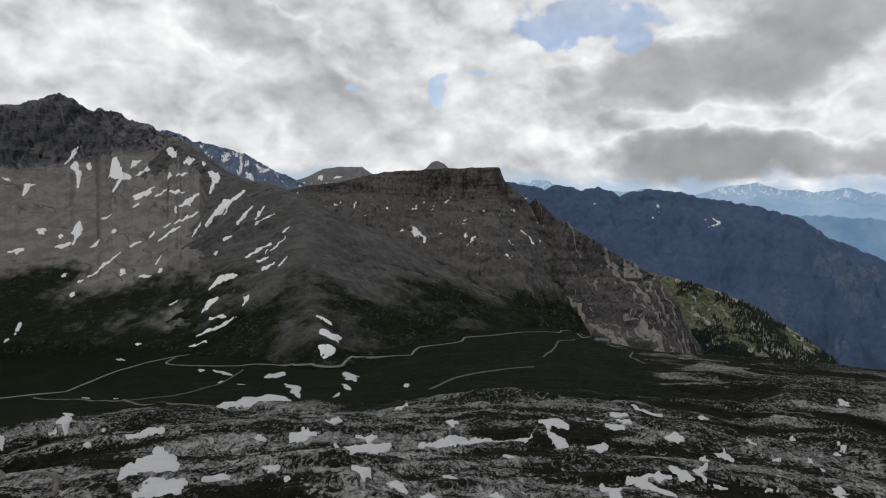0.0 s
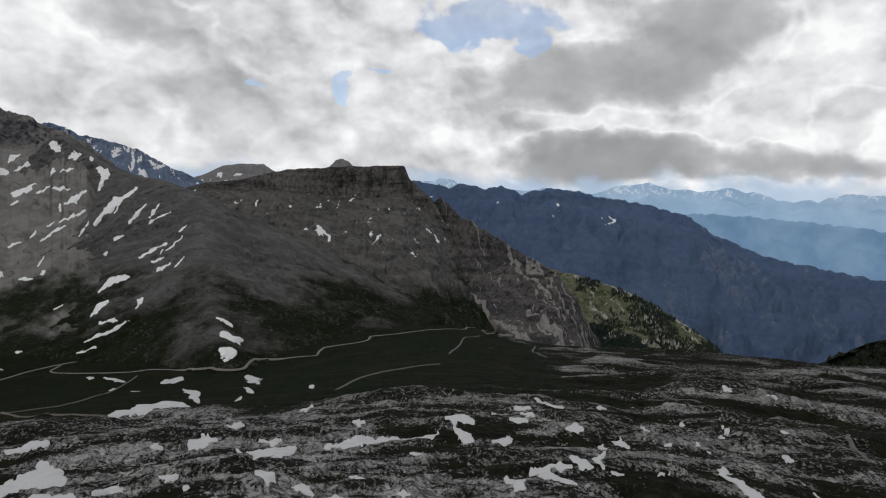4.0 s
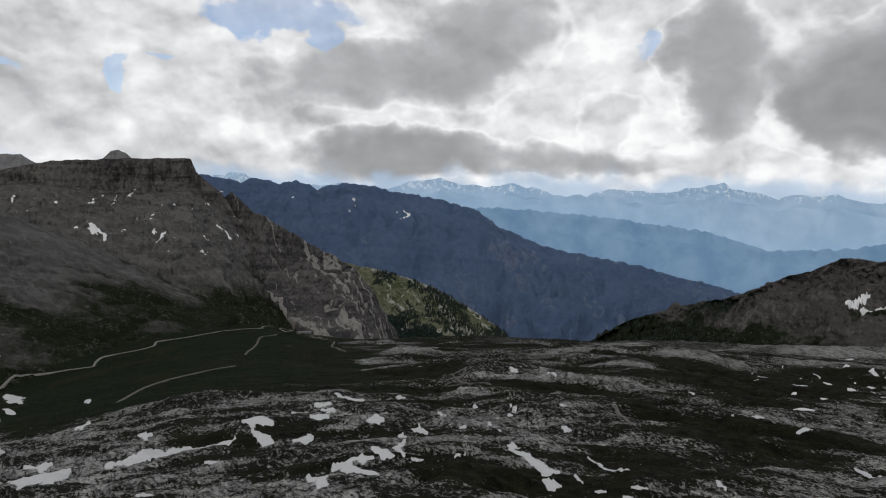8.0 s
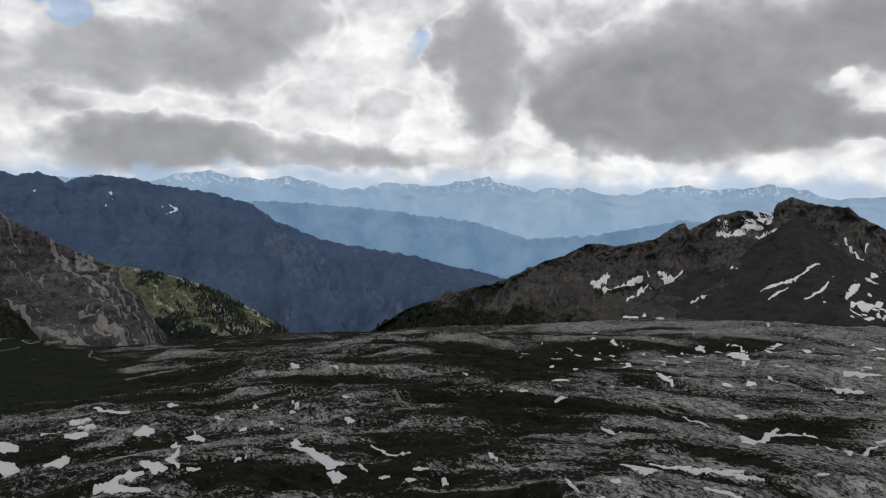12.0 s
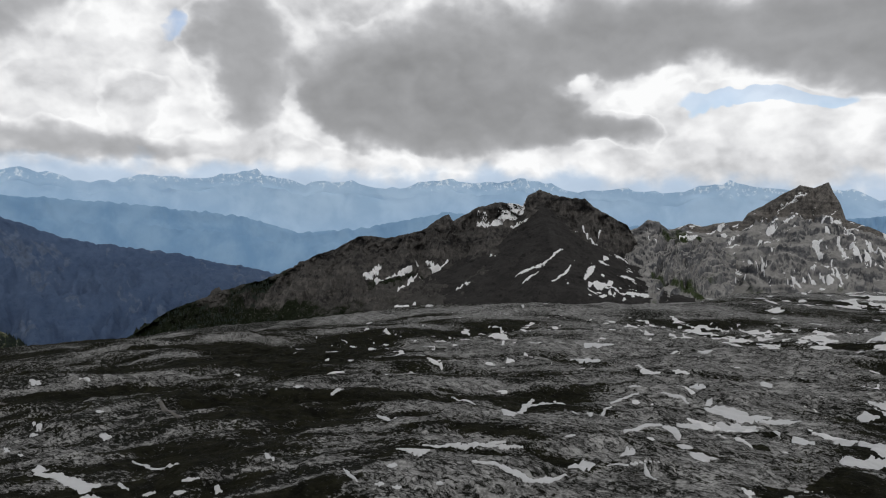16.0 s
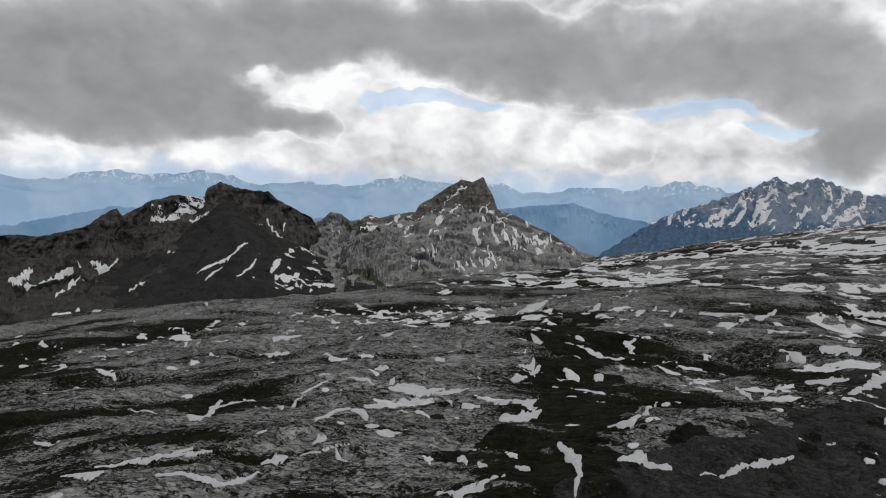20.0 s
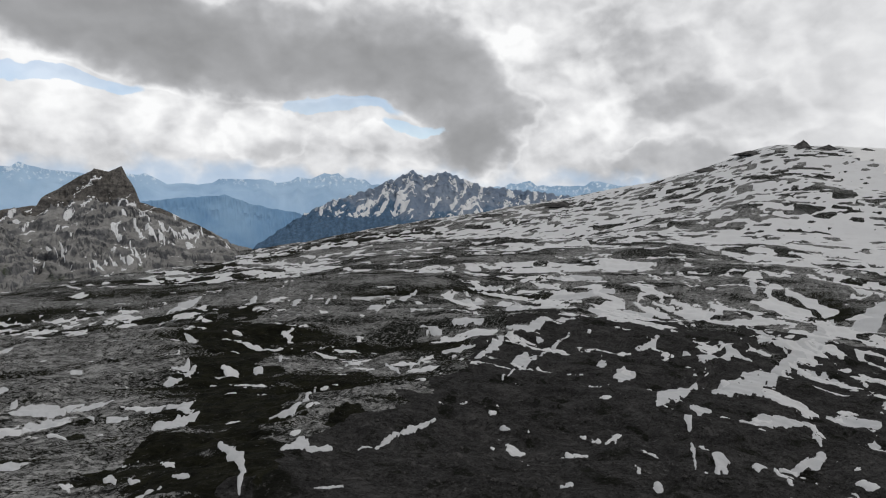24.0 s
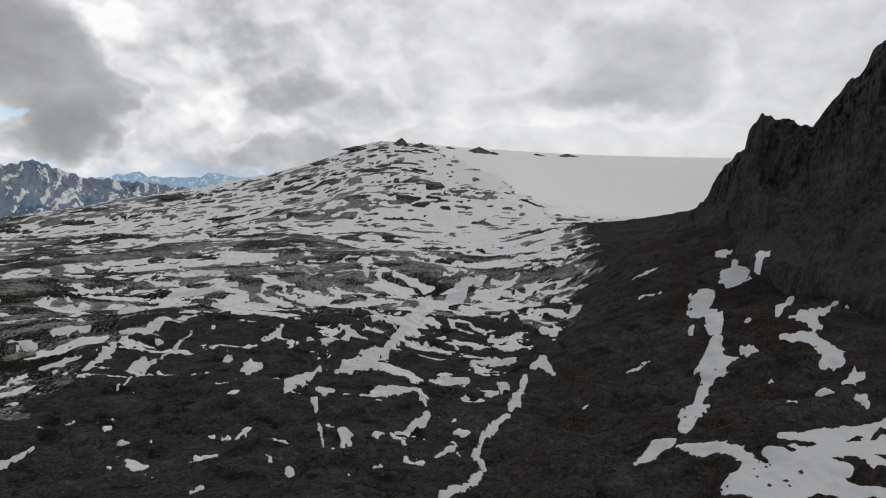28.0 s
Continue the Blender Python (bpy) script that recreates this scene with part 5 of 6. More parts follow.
old_snow(2.5, (237, -314, 1.0), (237, -337, 2.1), (241, -352, 3.7))
old_snow(4.3, (241, -298, 1.0), (239, -306, 0.8))
old_snow(4.6, (311, -457, 1.9), (289, -482, 3.3))
old_snow(4.7, (261, -480, 2.3), (245, -470, 1.8))
old_snow(2.5, (267, -434, 1.7), (262, -439, 1.3))
old_snow(4.0, (196, -295, 0.8), (201, -325, 1.3))
old_snow(3.6, (86, -413, 1.1), (89, -419, 0.5))
old_snow(5.0, (511, -570, 1.6), (455, -551, 2.4))
old_snow(5.0, (600, -715, 1.9), (470, -620, 2.6))
old_snow(5.0, (503, -619, 4.6), (533, -690, 2.9))
old_snow(5.0, (241, -178, 1.3), (248, -189, 1.7))
old_snow(2.6, (229, -517, 2.4), (249, -538, 4.0), (253, -526, 3.4))
old_snow(5.0, (426, -581, 3.0), (393, -598, 1.8))
old_snow(5.0, (424, -761, 2.9), (417, -792, 4.5))
old_snow(5.0, (333, -790, 3.6), (332, -833, 3.0))
old_snow(5.0, (351, -897, 3.2), (401, -957, 3.4))
old_snow(1.8, (184, -896, 5.3), (168, -899, 3.0))
old_snow(2.4, (156, -856, 10.7), (152, -807, 11.5))
old_snow(5.0, (162, -775, 6.5), (163, -742, 11.3), (119, -586, 8.4))
old_snow(2.2, (112, -552, 8.4), (104, -509, 10.0), (102, -484, 7.1))
old_snow(3.4, (100, -469, 4.9), (95, -423, 6.3), (85, -361, 4.8))
old_snow(3.1, (85, -337, 2.1), (91, -330, 3.0), (95, -311, 1.4))
old_snow(2.8, (81, -331, 2.1), (62, -326, 3.4), (48, -314, 4.1))
old_snow(2.4, (48, -286, 3.3), (37, -284, 7.5), (27, -283, 8.7))
old_snow(1.9, (30, -304, 6.6), (20, -308, 4.0), (11, -309, 3.2))
old_snow(3.0, (38, -332, 2.3), (23, -340, 2.6), (-1, -373, 3.8))
old_snow(2.9, (8, -331, 2.8), (-2, -323, 1.9))
old_snow(2.3, (74, -585, 2.0), (76, -682, 6.8))
old_snow(3.7, (64, -588, 3.4), (50, -595, 4.9), (39, -656, 2.7))
old_snow(4.9, (30, -647, 1.1))
old_snow(3.3, (64, -538, 2.7), (45, -544, 3.2), (31, -508, 5.5), (24, -489, 2.9))
old_snow(3.5, (89, -528, 3.6), (76, -515, 1.7))
old_snow(4.2, (20, -454, 2.7), (11, -471, 2.0))
old_snow(1.8, (32, -433, 1.8), (24, -431, 1.5))
old_snow(5.0, (13, -427, 1.4), (7, -397, 2.3))
old_snow(5.0, (44, -414, 1.2), (38, -394, 1.2))
old_snow(1.4, (93, -482, 1.4), (89, -483, 1.2))
old_snow(4.2, (59, -468, 1.0), (61, -466, 0.8))
old_snow(2.3, (274, -852, 1.5), (250, -875, 1.9))
old_snow(5.0, (242, -777, 1.3), (226, -808, 2.1))
old_snow(2.7, (165, -508, 0.7), (153, -527, 0.9))
old_snow(2.0, (174, -444, 0.8), (173, -451, 1.0))
old_snow(4.0, (136, -572, 2.0), (136, -586, 1.5))
old_snow(1.2, (95, -580, 1.9), (91, -581, 1.2))
old_snow(3.3, (1275, 712, 4.9))
old_snow(4.2, (1260, 493, 2.2))
old_snow(2.0, (1292, 455, 3.4))
old_snow(1.9, (49, -281, 3.8), (40, -292, 7.7), (28, -293, 9.0), (17, -299, 6.5), (-2, -293, 5.1))
old_snow(2.0, (42, -317, 1.9), (31, -310, 4.6), (22, -322, 4.2), (-2, -345, 5.9))
old_snow(3.3, (13, -347, 2.1), (-1, -375, 3.5))
snow_streak("shale_ridge", 2.6, (-232, 1281, 2.7), (-201, 1262, 2.7))
snow_streak("shale_ridge", 2.1, (-212, 1216, 7.2), (-190, 1216, 7.2), (-178, 1230, 2.1))
snow_streak("shale_ridge", 2.6, (-203, 1150, 5.9), (-179, 1149, 7.8))
snow_streak("left_massif", 2.0, (-617, 1381, 1.6), (-605, 1381, 1.6))
snow_streak("left_massif", 1.9, (-1278, 2428, 4.5), (-1302, 2388, 6.7))
snow_streak("left_massif", 2.2, (-1258, 2366, 15.4), (-1201, 2287, 8.5), (-1163, 2206, 5.1))
snow_streak("left_massif", 2.2, (-1205, 2360, 8.7), (-1192, 2342, 6.5))
snow_streak("left_massif", 2.1, (-1314, 2168, 5.2), (-1334, 2226, 9.6), (-1323, 2246, 5.3))
snow_streak("left_massif", 2.5, (-1429, 2249, 6.5), (-1402, 2243, 5.4))
snow_streak("left_massif", 2.0, (-1105, 2328, 14.8), (-1055, 2237, 20.3), (-1015, 2225, 12.0), (-1025, 2150, 5.9))
snow_streak("shale_ridge", 1.1, (-912, 2302, 12.2), (-878, 2279, 7.0))
snow_streak("shale_ridge", 1.4, (-826, 2255, 13.8))
snow_streak("shale_ridge", 2.9, (-781, 2256, 5.9), (-769, 2232, 4.8))
snow_streak("left_massif", 2.1, (-1032, 2293, 10.3), (-1015, 2330, 6.2))
snow_streak("shale_ridge", 0.8, (-974, 2234, 12.0), (-956, 2245, 10.0), (-986, 2222, 5.0))
snow_streak("left_massif", 2.6, (-867, 2186, 5.8), (-854, 2180, 4.8))
snow_streak("left_massif", 1.9, (-838, 2175, 3.8), (-805, 2183, 3.8))
snow_streak("shale_ridge", 1.8, (-738, 2195, 9.5), (-709, 2160, 11.2), (-706, 2099, 8.2))
snow_streak("left_massif", 1.7, (-898, 2107, 11.3), (-933, 2100, 7.5), (-888, 2138, 4.7))
snow_streak("left_massif", 2.2, (-868, 2087, 3.7), (-845, 2116, 3.7))
snow_streak("left_massif", 1.8, (-826, 2089, 4.6), (-775, 2073, 3.6))
snow_streak("left_massif", 1.9, (-732, 2065, 7.2), (-743, 2025, 12.4), (-759, 1995, 5.2))
snow_streak("left_massif", 2.0, (-908, 2063, 5.5), (-918, 2047, 3.7))
snow_streak("left_massif", 2.3, (-776, 2005, 2.6), (-759, 1968, 3.5))
snow_streak("shale_ridge", 2.4, (-641, 1872, 6.5), (-623, 1987, 11.9), (-585, 2023, 8.6))
snow_streak("shale_ridge", 2.6, (-610, 1996, 5.1), (-610, 1925, 3.3))
snow_streak("shale_ridge", 1.5, (-552, 1857, 4.8), (-538, 1889, 6.4), (-532, 1928, 4.1))
snow_streak("shale_ridge", 2.4, (-503, 1855, 3.9), (-494, 1915, 4.1))
snow_streak("shale_ridge", 2.2, (-494, 1825, 3.9), (-455, 1871, 3.2))
snow_streak("shale_ridge", 3.2, (-570, 1793, 3.1), (-552, 1808, 3.9))
snow_streak("shale_ridge", 1.9, (-666, 1837, 4.0), (-664, 1895, 4.1))
snow_streak("left_massif", 2.0, (-743, 1919, 3.4), (-709, 1932, 5.1), (-699, 1971, 3.4))
snow_streak("left_massif", 1.6, (-758, 1840, 3.3), (-737, 1883, 5.0), (-716, 1888, 2.5))
snow_streak("left_massif", 2.3, (-795, 1874, 5.0), (-789, 1884, 4.2))
snow_streak("left_massif", 1.9, (-835, 1835, 3.3), (-811, 1857, 3.3))
snow_streak("left_massif", 2.2, (-770, 1907, 2.5), (-758, 1923, 2.5))
snow_streak("left_massif", 1.8, (-985, 1994, 3.6), (-966, 2011, 4.6))
snow_streak("left_massif", 2.7, (-918, 1922, 5.2), (-909, 1923, 4.4))
snow_streak("left_massif", 2.1, (-1014, 1895, 8.8), (-1027, 1944, 14.4), (-1049, 1998, 9.3))
snow_streak("left_massif", 2.3, (-1057, 1882, 4.4), (-1026, 1902, 7.1))
snow_streak("left_massif", 1.8, (-1139, 1950, 9.3), (-1130, 1956, 7.4))
snow_streak("left_massif", 1.9, (-1082, 1947, 5.5), (-1073, 1946, 5.5))
snow_streak("left_massif", 2.5, (-1151, 1827, 4.4), (-1122, 1846, 5.3))
snow_streak("left_massif", 2.8, (-948, 1857, 3.4), (-941, 1888, 5.2))
snow_streak("left_massif", 2.1, (-882, 1711, 3.2), (-858, 1763, 4.8), (-841, 1797, 3.3))
snow_streak("left_massif", 2.1, (-799, 1714, 6.2), (-782, 1699, 4.6))
snow_streak("left_massif", 1.9, (-716, 1719, 2.3), (-722, 1769, 3.1))
snow_streak("left_massif", 1.8, (-955, 1728, 4.9), (-948, 1737, 4.1))
snow_streak("left_massif", 1.9, (-880, 1627, 4.6), (-873, 1627, 4.6))
snow_streak("shale_ridge", 0.9, (-574, 1747, 3.8))
snow_streak("shale_ridge", 2.0, (-531, 1568, 3.4), (-513, 1592, 5.5), (-473, 1592, 2.7))
snow_streak("shale_ridge", 2.6, (-479, 1681, 4.3), (-451, 1706, 5.8), (-425, 1716, 2.2))
snow_streak("shale_ridge", 1.2, (-439, 1636, 3.5), (-412, 1637, 2.8))
snow_streak("shale_ridge", 3.1, (-411, 1582, 6.7), (-386, 1584, 6.7))
snow_streak("shale_ridge", 1.0, (-423, 1650, 2.8), (-390, 1713, 4.3))
snow_streak("shale_ridge", 3.6, (-402, 1736, 2.9), (-392, 1766, 3.0))
snow_streak("shale_ridge", 2.6, (-373, 1569, 2.0), (-359, 1597, 2.0))
snow_streak("shale_ridge", 4.2, (-508, 1464, 6.4), (-487, 1495, 3.9))
snow_streak("shale_ridge", 2.9, (-408, 1414, 4.9), (-408, 1453, 6.2))
snow_streak("shale_ridge", 1.2, (-483, 1354, 2.4), (-437, 1374, 3.6), (-414, 1386, 1.8))
snow_streak("shale_ridge", 2.4, (-489, 1329, 1.8), (-453, 1322, 2.3))
snow_streak("shale_ridge", 3.9, (-484, 1430, 1.9), (-439, 1400, 1.8))
snow_streak("left_massif", 2.3, (-891, 1428, 3.5), (-914, 1486, 5.1))
snow_streak("left_massif", 2.3, (-887, 1387, 2.1), (-889, 1405, 2.8))
snow_streak("left_massif", 1.9, (-741, 1679, 3.0), (-710, 1680, 3.0))
snow_streak("left_massif", 1.7, (-698, 1692, 4.5), (-694, 1699, 3.8))
snow_streak("left_massif", 2.0, (-608, 1534, 2.1), (-594, 1546, 2.1))
snow_streak("left_massif", 1.8, (-891, 1681, 3.9), (-883, 1692, 3.2))
snow_streak("near_crag", 2.0, (130, -842, 5.6), (116, -823, 5.5))
snow_streak("dark_ridge", 1.8, (1887, 890, 10.3), (1873, 830, 15.1), (1939, 798, 12.0), (1956, 771, 6.9))
snow_streak("dark_ridge", 0.7, (1844, 766, 4.1), (1882, 731, 5.0))
snow_streak("dark_ridge", 1.3, (1675, 786, 6.1), (1686, 743, 9.1))
snow_streak("dark_ridge", 1.8, (1778, 752, 4.8))
snow_streak("dark_ridge", 0.7, (1894, 876, 4.3), (1902, 869, 5.1))
snow_streak("dark_ridge", 0.7, (1523, 1016, 4.5), (1586, 994, 9.3), (1645, 976, 6.3))
snow_streak("dark_ridge", 0.7, (1675, 976, 8.0), (1658, 912, 9.4), (1703, 893, 4.0))
snow_streak("dark_ridge", 4.3, (1473, 914, 1.8), (1601, 914, 2.3))
snow_streak("dark_ridge", 5.0, (1509, 1044, 3.0), (1576, 1034, 3.9))
snow_streak("dark_ridge", 5.0, (1523, 773, 1.8), (1557, 744, 2.1))
snow_streak("dark_ridge", 0.8, (1559, 702, 2.1), (1615, 673, 3.6))
snow_streak("dark_ridge", 0.7, (1596, 679, 2.9))
snow_streak("dark_spur", 3.2, (1579, 638, 2.1), (1618, 580, 2.1), (1696, 559, 2.2))
snow_streak("dark_spur", 2.1, (1532, 601, 2.0), (1597, 586, 2.1))
snow_streak("dark_spur", 1.6, (1544, 532, 4.0), (1589, 515, 5.5), (1634, 517, 2.8))
snow_streak("dark_spur", 2.1, (1606, 473, 5.5), (1710, 478, 13.2))
snow_streak("dark_spur", 4.0, (1602, 459, 8.3), (1675, 421, 3.6))
snow_streak("dark_ridge", 1.4, (1907, 593, 2.5), (1894, 535, 4.0), (1899, 521, 2.4))
snow_streak("dark_ridge", 4.1, (1943, 535, 3.3), (1999, 540, 3.4))
snow_streak("pale_saddle", 1.8, (2124, 433, 3.6), (2089, 403, 4.4))
snow_streak("dark_ridge", 2.0, (1380, 863, 4.1), (1414, 828, 5.4))
snow_streak("dark_spur", 2.9, (1632, 428, 5.6), (1638, 398, 4.2))
snow_streak("pale_saddle", 2.5, (1713, 366, 5.8), (1695, 338, 4.3))
snow_streak("pyramid_peak", 0.8, (2978, 29, 7.3), (2971, 76, 6.1), (2967, 111, 3.0))
snow_streak("pyramid_peak", 1.9, (2885, 61, 4.7), (2859, 95, 4.7))
snow_streak("pyramid_peak", 2.1, (2895, 323, 7.2), (2971, 262, 9.8))
snow_streak("pyramid_peak", 0.9, (2836, 294, 9.4))
snow_streak("pale_saddle", 4.6, (2219, 359, 3.7), (2361, 327, 4.9))
snow_streak("pyramid_peak", 4.9, (2794, 147, 4.6), (2820, 104, 6.9))
snow_streak("pyramid_peak", 0.9, (2680, -9, 11.0), (2614, -19, 12.9), (2561, -36, 5.3))
snow_streak("pyramid_peak", 1.5, (2863, -31, 7.0), (2880, -89, 9.4))
snow_streak("pyramid_peak", 4.9, (2755, -41, 4.5), (2774, -64, 5.7))
snow_streak("pyramid_peak", 4.8, (2885, -102, 9.5), (2741, -131, 5.6))
snow_streak("pyramid_peak", 4.9, (2698, -80, 8.9), (2544, -102, 5.2))
snow_streak("pyramid_peak", 4.1, (2662, -117, 8.7), (2577, -145, 5.3))
snow_streak("pyramid_peak", 4.9, (2648, -159, 6.5), (2514, -166, 6.2))
snow_streak("pyramid_peak", 5.0, (2754, -154, 5.7), (2652, -192, 6.5))
snow_streak("pyramid_peak", 5.0, (2652, -192, 4.4), (2665, -220, 4.4))
snow_streak("pyramid_peak", 4.2, (2952, -232, 7.3), (2826, -227, 5.8))
snow_streak("pyramid_peak", 3.5, (2697, -240, 4.4), (2751, -302, 5.7), (2605, -276, 3.2))
snow_streak("pyramid_peak", 1.8, (2836, -322, 4.7), (2694, -312, 3.3))
snow_streak("pyramid_peak", 1.1, (2503, -60, 4.1), (2430, -78, 6.0), (2351, -86, 3.9))
snow_streak("pyramid_peak", 1.7, (2562, 185, 6.3), (2451, 147, 4.0))
snow_streak("pyramid_peak", 3.3, (2564, 144, 4.2), (2401, 125, 3.0))
snow_streak("pyramid_peak", 3.3, (2386, 181, 3.0))
snow_streak("pyramid_peak", 3.5, (2367, 48, 3.9), (2298, 18, 3.8))
snow_streak("pyramid_peak", 3.8, (2417, 0, 5.0), (2361, -19, 4.9))
snow_streak("pyramid_peak", 1.9, (2423, -29, 4.0), (2355, -42, 3.9))
snow_streak("pyramid_peak", 1.8, (2345, 57, 2.9), (2267, 36, 2.8))
snow_streak("pyramid_peak", 5.0, (2839, -419, 5.9), (2836, -431, 4.7))

# the countless patches towards the glacier
su, sv = along(BX, BY, 52)
blend = smooth(RR, 700, 2000)
bend = fbm(BX / 120, BY / 120, 3, 0.5, 81) * 26
field = (1 - blend) * fbm((su + bend) / 42, (sv - bend) / 20, 5, 0.5, 83) + blend * fbm((su + bend) / 78, (sv - bend) / 36, 5, 0.55, 87)
# on the moraine the patches run together into a ragged net
netted = smooth(BB, 106, 118) * (1 - smooth(RR, 1100, 1900))
knot = fbm(BX / 70, BY / 70, 3, 0.5, 85) * 20
field = (1 - netted) * field + netted * fbm((U + knot + 0.35 * V) / 26, (V - knot) / 46, 5, 0.55, 88)
field = field + 0.25 * np.clip(-hump / 10, -1, 1)
shares = {-36: (0, 0, 0, 0, 0), 40: (0, 0.005, 0.01, 0.01, 0.01), 58: (0.0, 0.01, 0.05, 0.09, 0.1), 75: (0.0, 0.02, 0.1, 0.17, 0.2), 92: (0.01, 0.05, 0.15, 0.24, 0.25), 106: (0.0, 0.03, 0.12, 0.27, 0.33)}
shares.update({118: (0.0, 0.04, 0.16, 0.36, 0.52), 130: (0.0, 0.08, 0.30, 0.48, 0.70), 143: (0.01, 0.09, 0.32, 0.54, 0.8), 153: (0.01, 0.09, 0.28, 0.58, 0.88), 158: (0.0, 0.06, 0.22, 0.6, 0.9), 163: (0, 0.0, 0.0, 0.2, 0.9), 230: (0, 0, 0, 0, 0.9)})
sk = sorted(shares)
by_ring = spline(np.log(np.clip(rings, 300, 4000)), np.log([300, 520, 1000, 1700, 2800]), np.array([shares[k] for k in sk]).T)
share = np.stack([np.interp(bearings, sk, row) for row in by_ring], 1)
share = share * (1 - smooth(slope, -1.5, 0.5))
share = np.clip(share, 0, 0.97) * (RR < 4990) * (1 - 0.9 * (meadow > 0.4))
levels = np.quantile(field[:1400:7, 10:500:5], np.linspace(0, 1, 101))
cover = (field - np.interp(1 - share, np.linspace(0, 1, 101), levels)) * 3.0
cover = np.where(share < 0.004, -1, cover)
near = slice(int(np.searchsorted(bearings, 84)), int(np.searchsorted(bearings, 166)))
ring = slice(int(np.searchsorted(rings, 330)), int(np.searchsorted(rings, 1900)))
outer = cover.copy()
outer[near.start + 1:near.stop - 1, ring.start + 1:ring.stop - 1] = -1
fine_grid = refined(GROUND[near, ring], 2)
fine_cover = refined(cover[near, ring][..., None], 2)[..., 0]
fine_cover += fbm(fine_grid[..., 0] / 6, fine_grid[..., 1] / 6, 3, 0.6, 89) * 0.35
snowfield = snow_sheet("snow_field", GROUND, outer, 0.8, FIELD_SNOW, wrap=True)
middle = snow_sheet("snow_field", fine_grid, fine_cover, 0.8, FIELD_SNOW)
tagged(middle, "ragged patches of old snow in the hollows of the limestone", "snow", kind="stuff")
tagged(snowfield, "countless ragged patches of old snow on the limestone slope", "snow", kind="stuff")

# the glacier beyond the last rocks
ice = GROUND.copy()
ice[..., 2] = GROUND[..., 2] + np.clip(rim, -40, 50) * 0.1 + 1.0
keep = (rim[:-1, :-1] > -45) & (rim[1:, 1:] > -45) & (RR[:-1, :-1] < 4700)
glacier = sheet("glacier", ice, FIRN, keep=keep)
tagged(glacier, "smooth pale glacier under the clouds", "glacier")

# ---- roads and paths over the pass ----
def plain_material(name, a, b, scale, rough=0.9):
    m, t, bsdf = material(name)
    g = Graph(t)
    g.put(bsdf.inputs["Base Color"], g.mix(g.range(g.noise(scale, 5.0, 0.6), 0.35, 0.65), a, b))
    bsdf.inputs["Roughness"].default_value = rough
    return m


ASPHALT = plain_material("pale_asphalt", (0.17, 0.166, 0.158), (0.23, 0.222, 0.21), 0.2)
GRAVEL = plain_material("gravel", (0.09, 0.085, 0.078), (0.15, 0.14, 0.128), 0.3)
OVER = np.concatenate([SHEETS[k].reshape(-1, 3) for k in ("shale_ridge", "mesa_mountain")])
OVER = OVER[(np.hypot(OVER[:, 0], OVER[:, 1]) < 2000) & (OVER[:, 2] > -235) & (OVER[:, 2] < -90)]


def surface(x, y):
    """The highest of the ground and the feet of the slopes that lie on it."""
    z = ground_height(x, y)[0]
    d = np.abs(OVER[:, 0] - x) + np.abs(OVER[:, 1] - y)
    k = int(np.argmin(d))
    if d[k] < 14:
        z = max(z, float(OVER[k, 2]) + 1.0)
    return z


def road(name, wide, *pts):
    pts = np.array(pts, float)
    d = np.concatenate([[0], np.cumsum(np.hypot(*np.diff(pts, axis=0).T))])
    s = np.linspace(0, d[-1], max(8, int(d[-1] / 9)))
    mid = spline(s, d, pts)
    ahead = np.gradient(mid, axis=0)
    ahead /= np.linalg.norm(ahead, axis=1)[:, None] + 1e-9
    out = np.stack([-ahead[:, 1], ahead[:, 0]], 1)
    z = np.array([max(surface(*(p + o * wide * k)) for k in (-0.5, 0, 0.5)) for p, o in zip(mid, out)])
    z = np.convolve(np.pad(z, 2, mode="edge"), np.ones(5) / 5, "valid")
    z = np.maximum(z, np.array([surface(*p) for p in mid])) + 0.5
    rows = []
    for k, dz in ((-0.62, -2.5), (-0.5, 0.0), (0.5, 0.0), (0.62, -2.5)):
        rows.append(np.column_stack([mid + out * wide * k, z + dz]))
    paved = name == "paved_road"
    ob = sheet(name, np.stack(rows, 1), ASPHALT if paved else GRAVEL)
    return tagged(ob, "narrow pale paved road winding over the pass" if paved else "pale gravel way across the meadow", "road" if paved else "path", kind="structure")


road("paved_road", 3.8, (-602, 928), (-565, 945), (-524, 950), (-534, 1014), (-543, 1129), (-534, 1217), (-505, 1271), (-476, 1293))
road("paved_road", 3.8, (-492, 1265), (-492, 1232), (-464, 1181), (-400, 1151), (-338, 1137), (-312, 1147), (-239, 1118), (-197, 1091), (-169, 1085), (-156, 1092), (-153, 1116), (-149, 1142), (-93, 1149), (-46, 1123), (-43, 1166), (-33, 1205), (22, 1207), (41, 1239), (49, 1310), (90, 1326), (138, 1369), (189, 1450), (271, 1543))
road("paved_road", 3.8, (273, 1540), (306, 1694), (370, 1758), (441, 1771))
road("paved_road", 3.8, (441, 1771), (401, 1744), (375, 1736), (342, 1684), (313, 1485), (381, 1722))
road("paved_road", 3.8, (352, 1783), (393, 1799), (450, 1799))
road("gravel_track", 2.8, (258, 1298), (220, 1237), (181, 1069), (141, 917))
road("gravel_track", 2.8, (346, 1216), (299, 1060), (286, 980), (282, 931))
road("gravel_track", 2.4, (-531, 888), (-410, 772), (-306, 658), (-279, 701), (-302, 891), (-315, 1032), (-318, 1102))
road("gravel_track", 2.4, (-306, 658), (-215, 541), (-173, 522))
road("footpath", 2, (-251, 420), (-234, 382), (-230, 354))
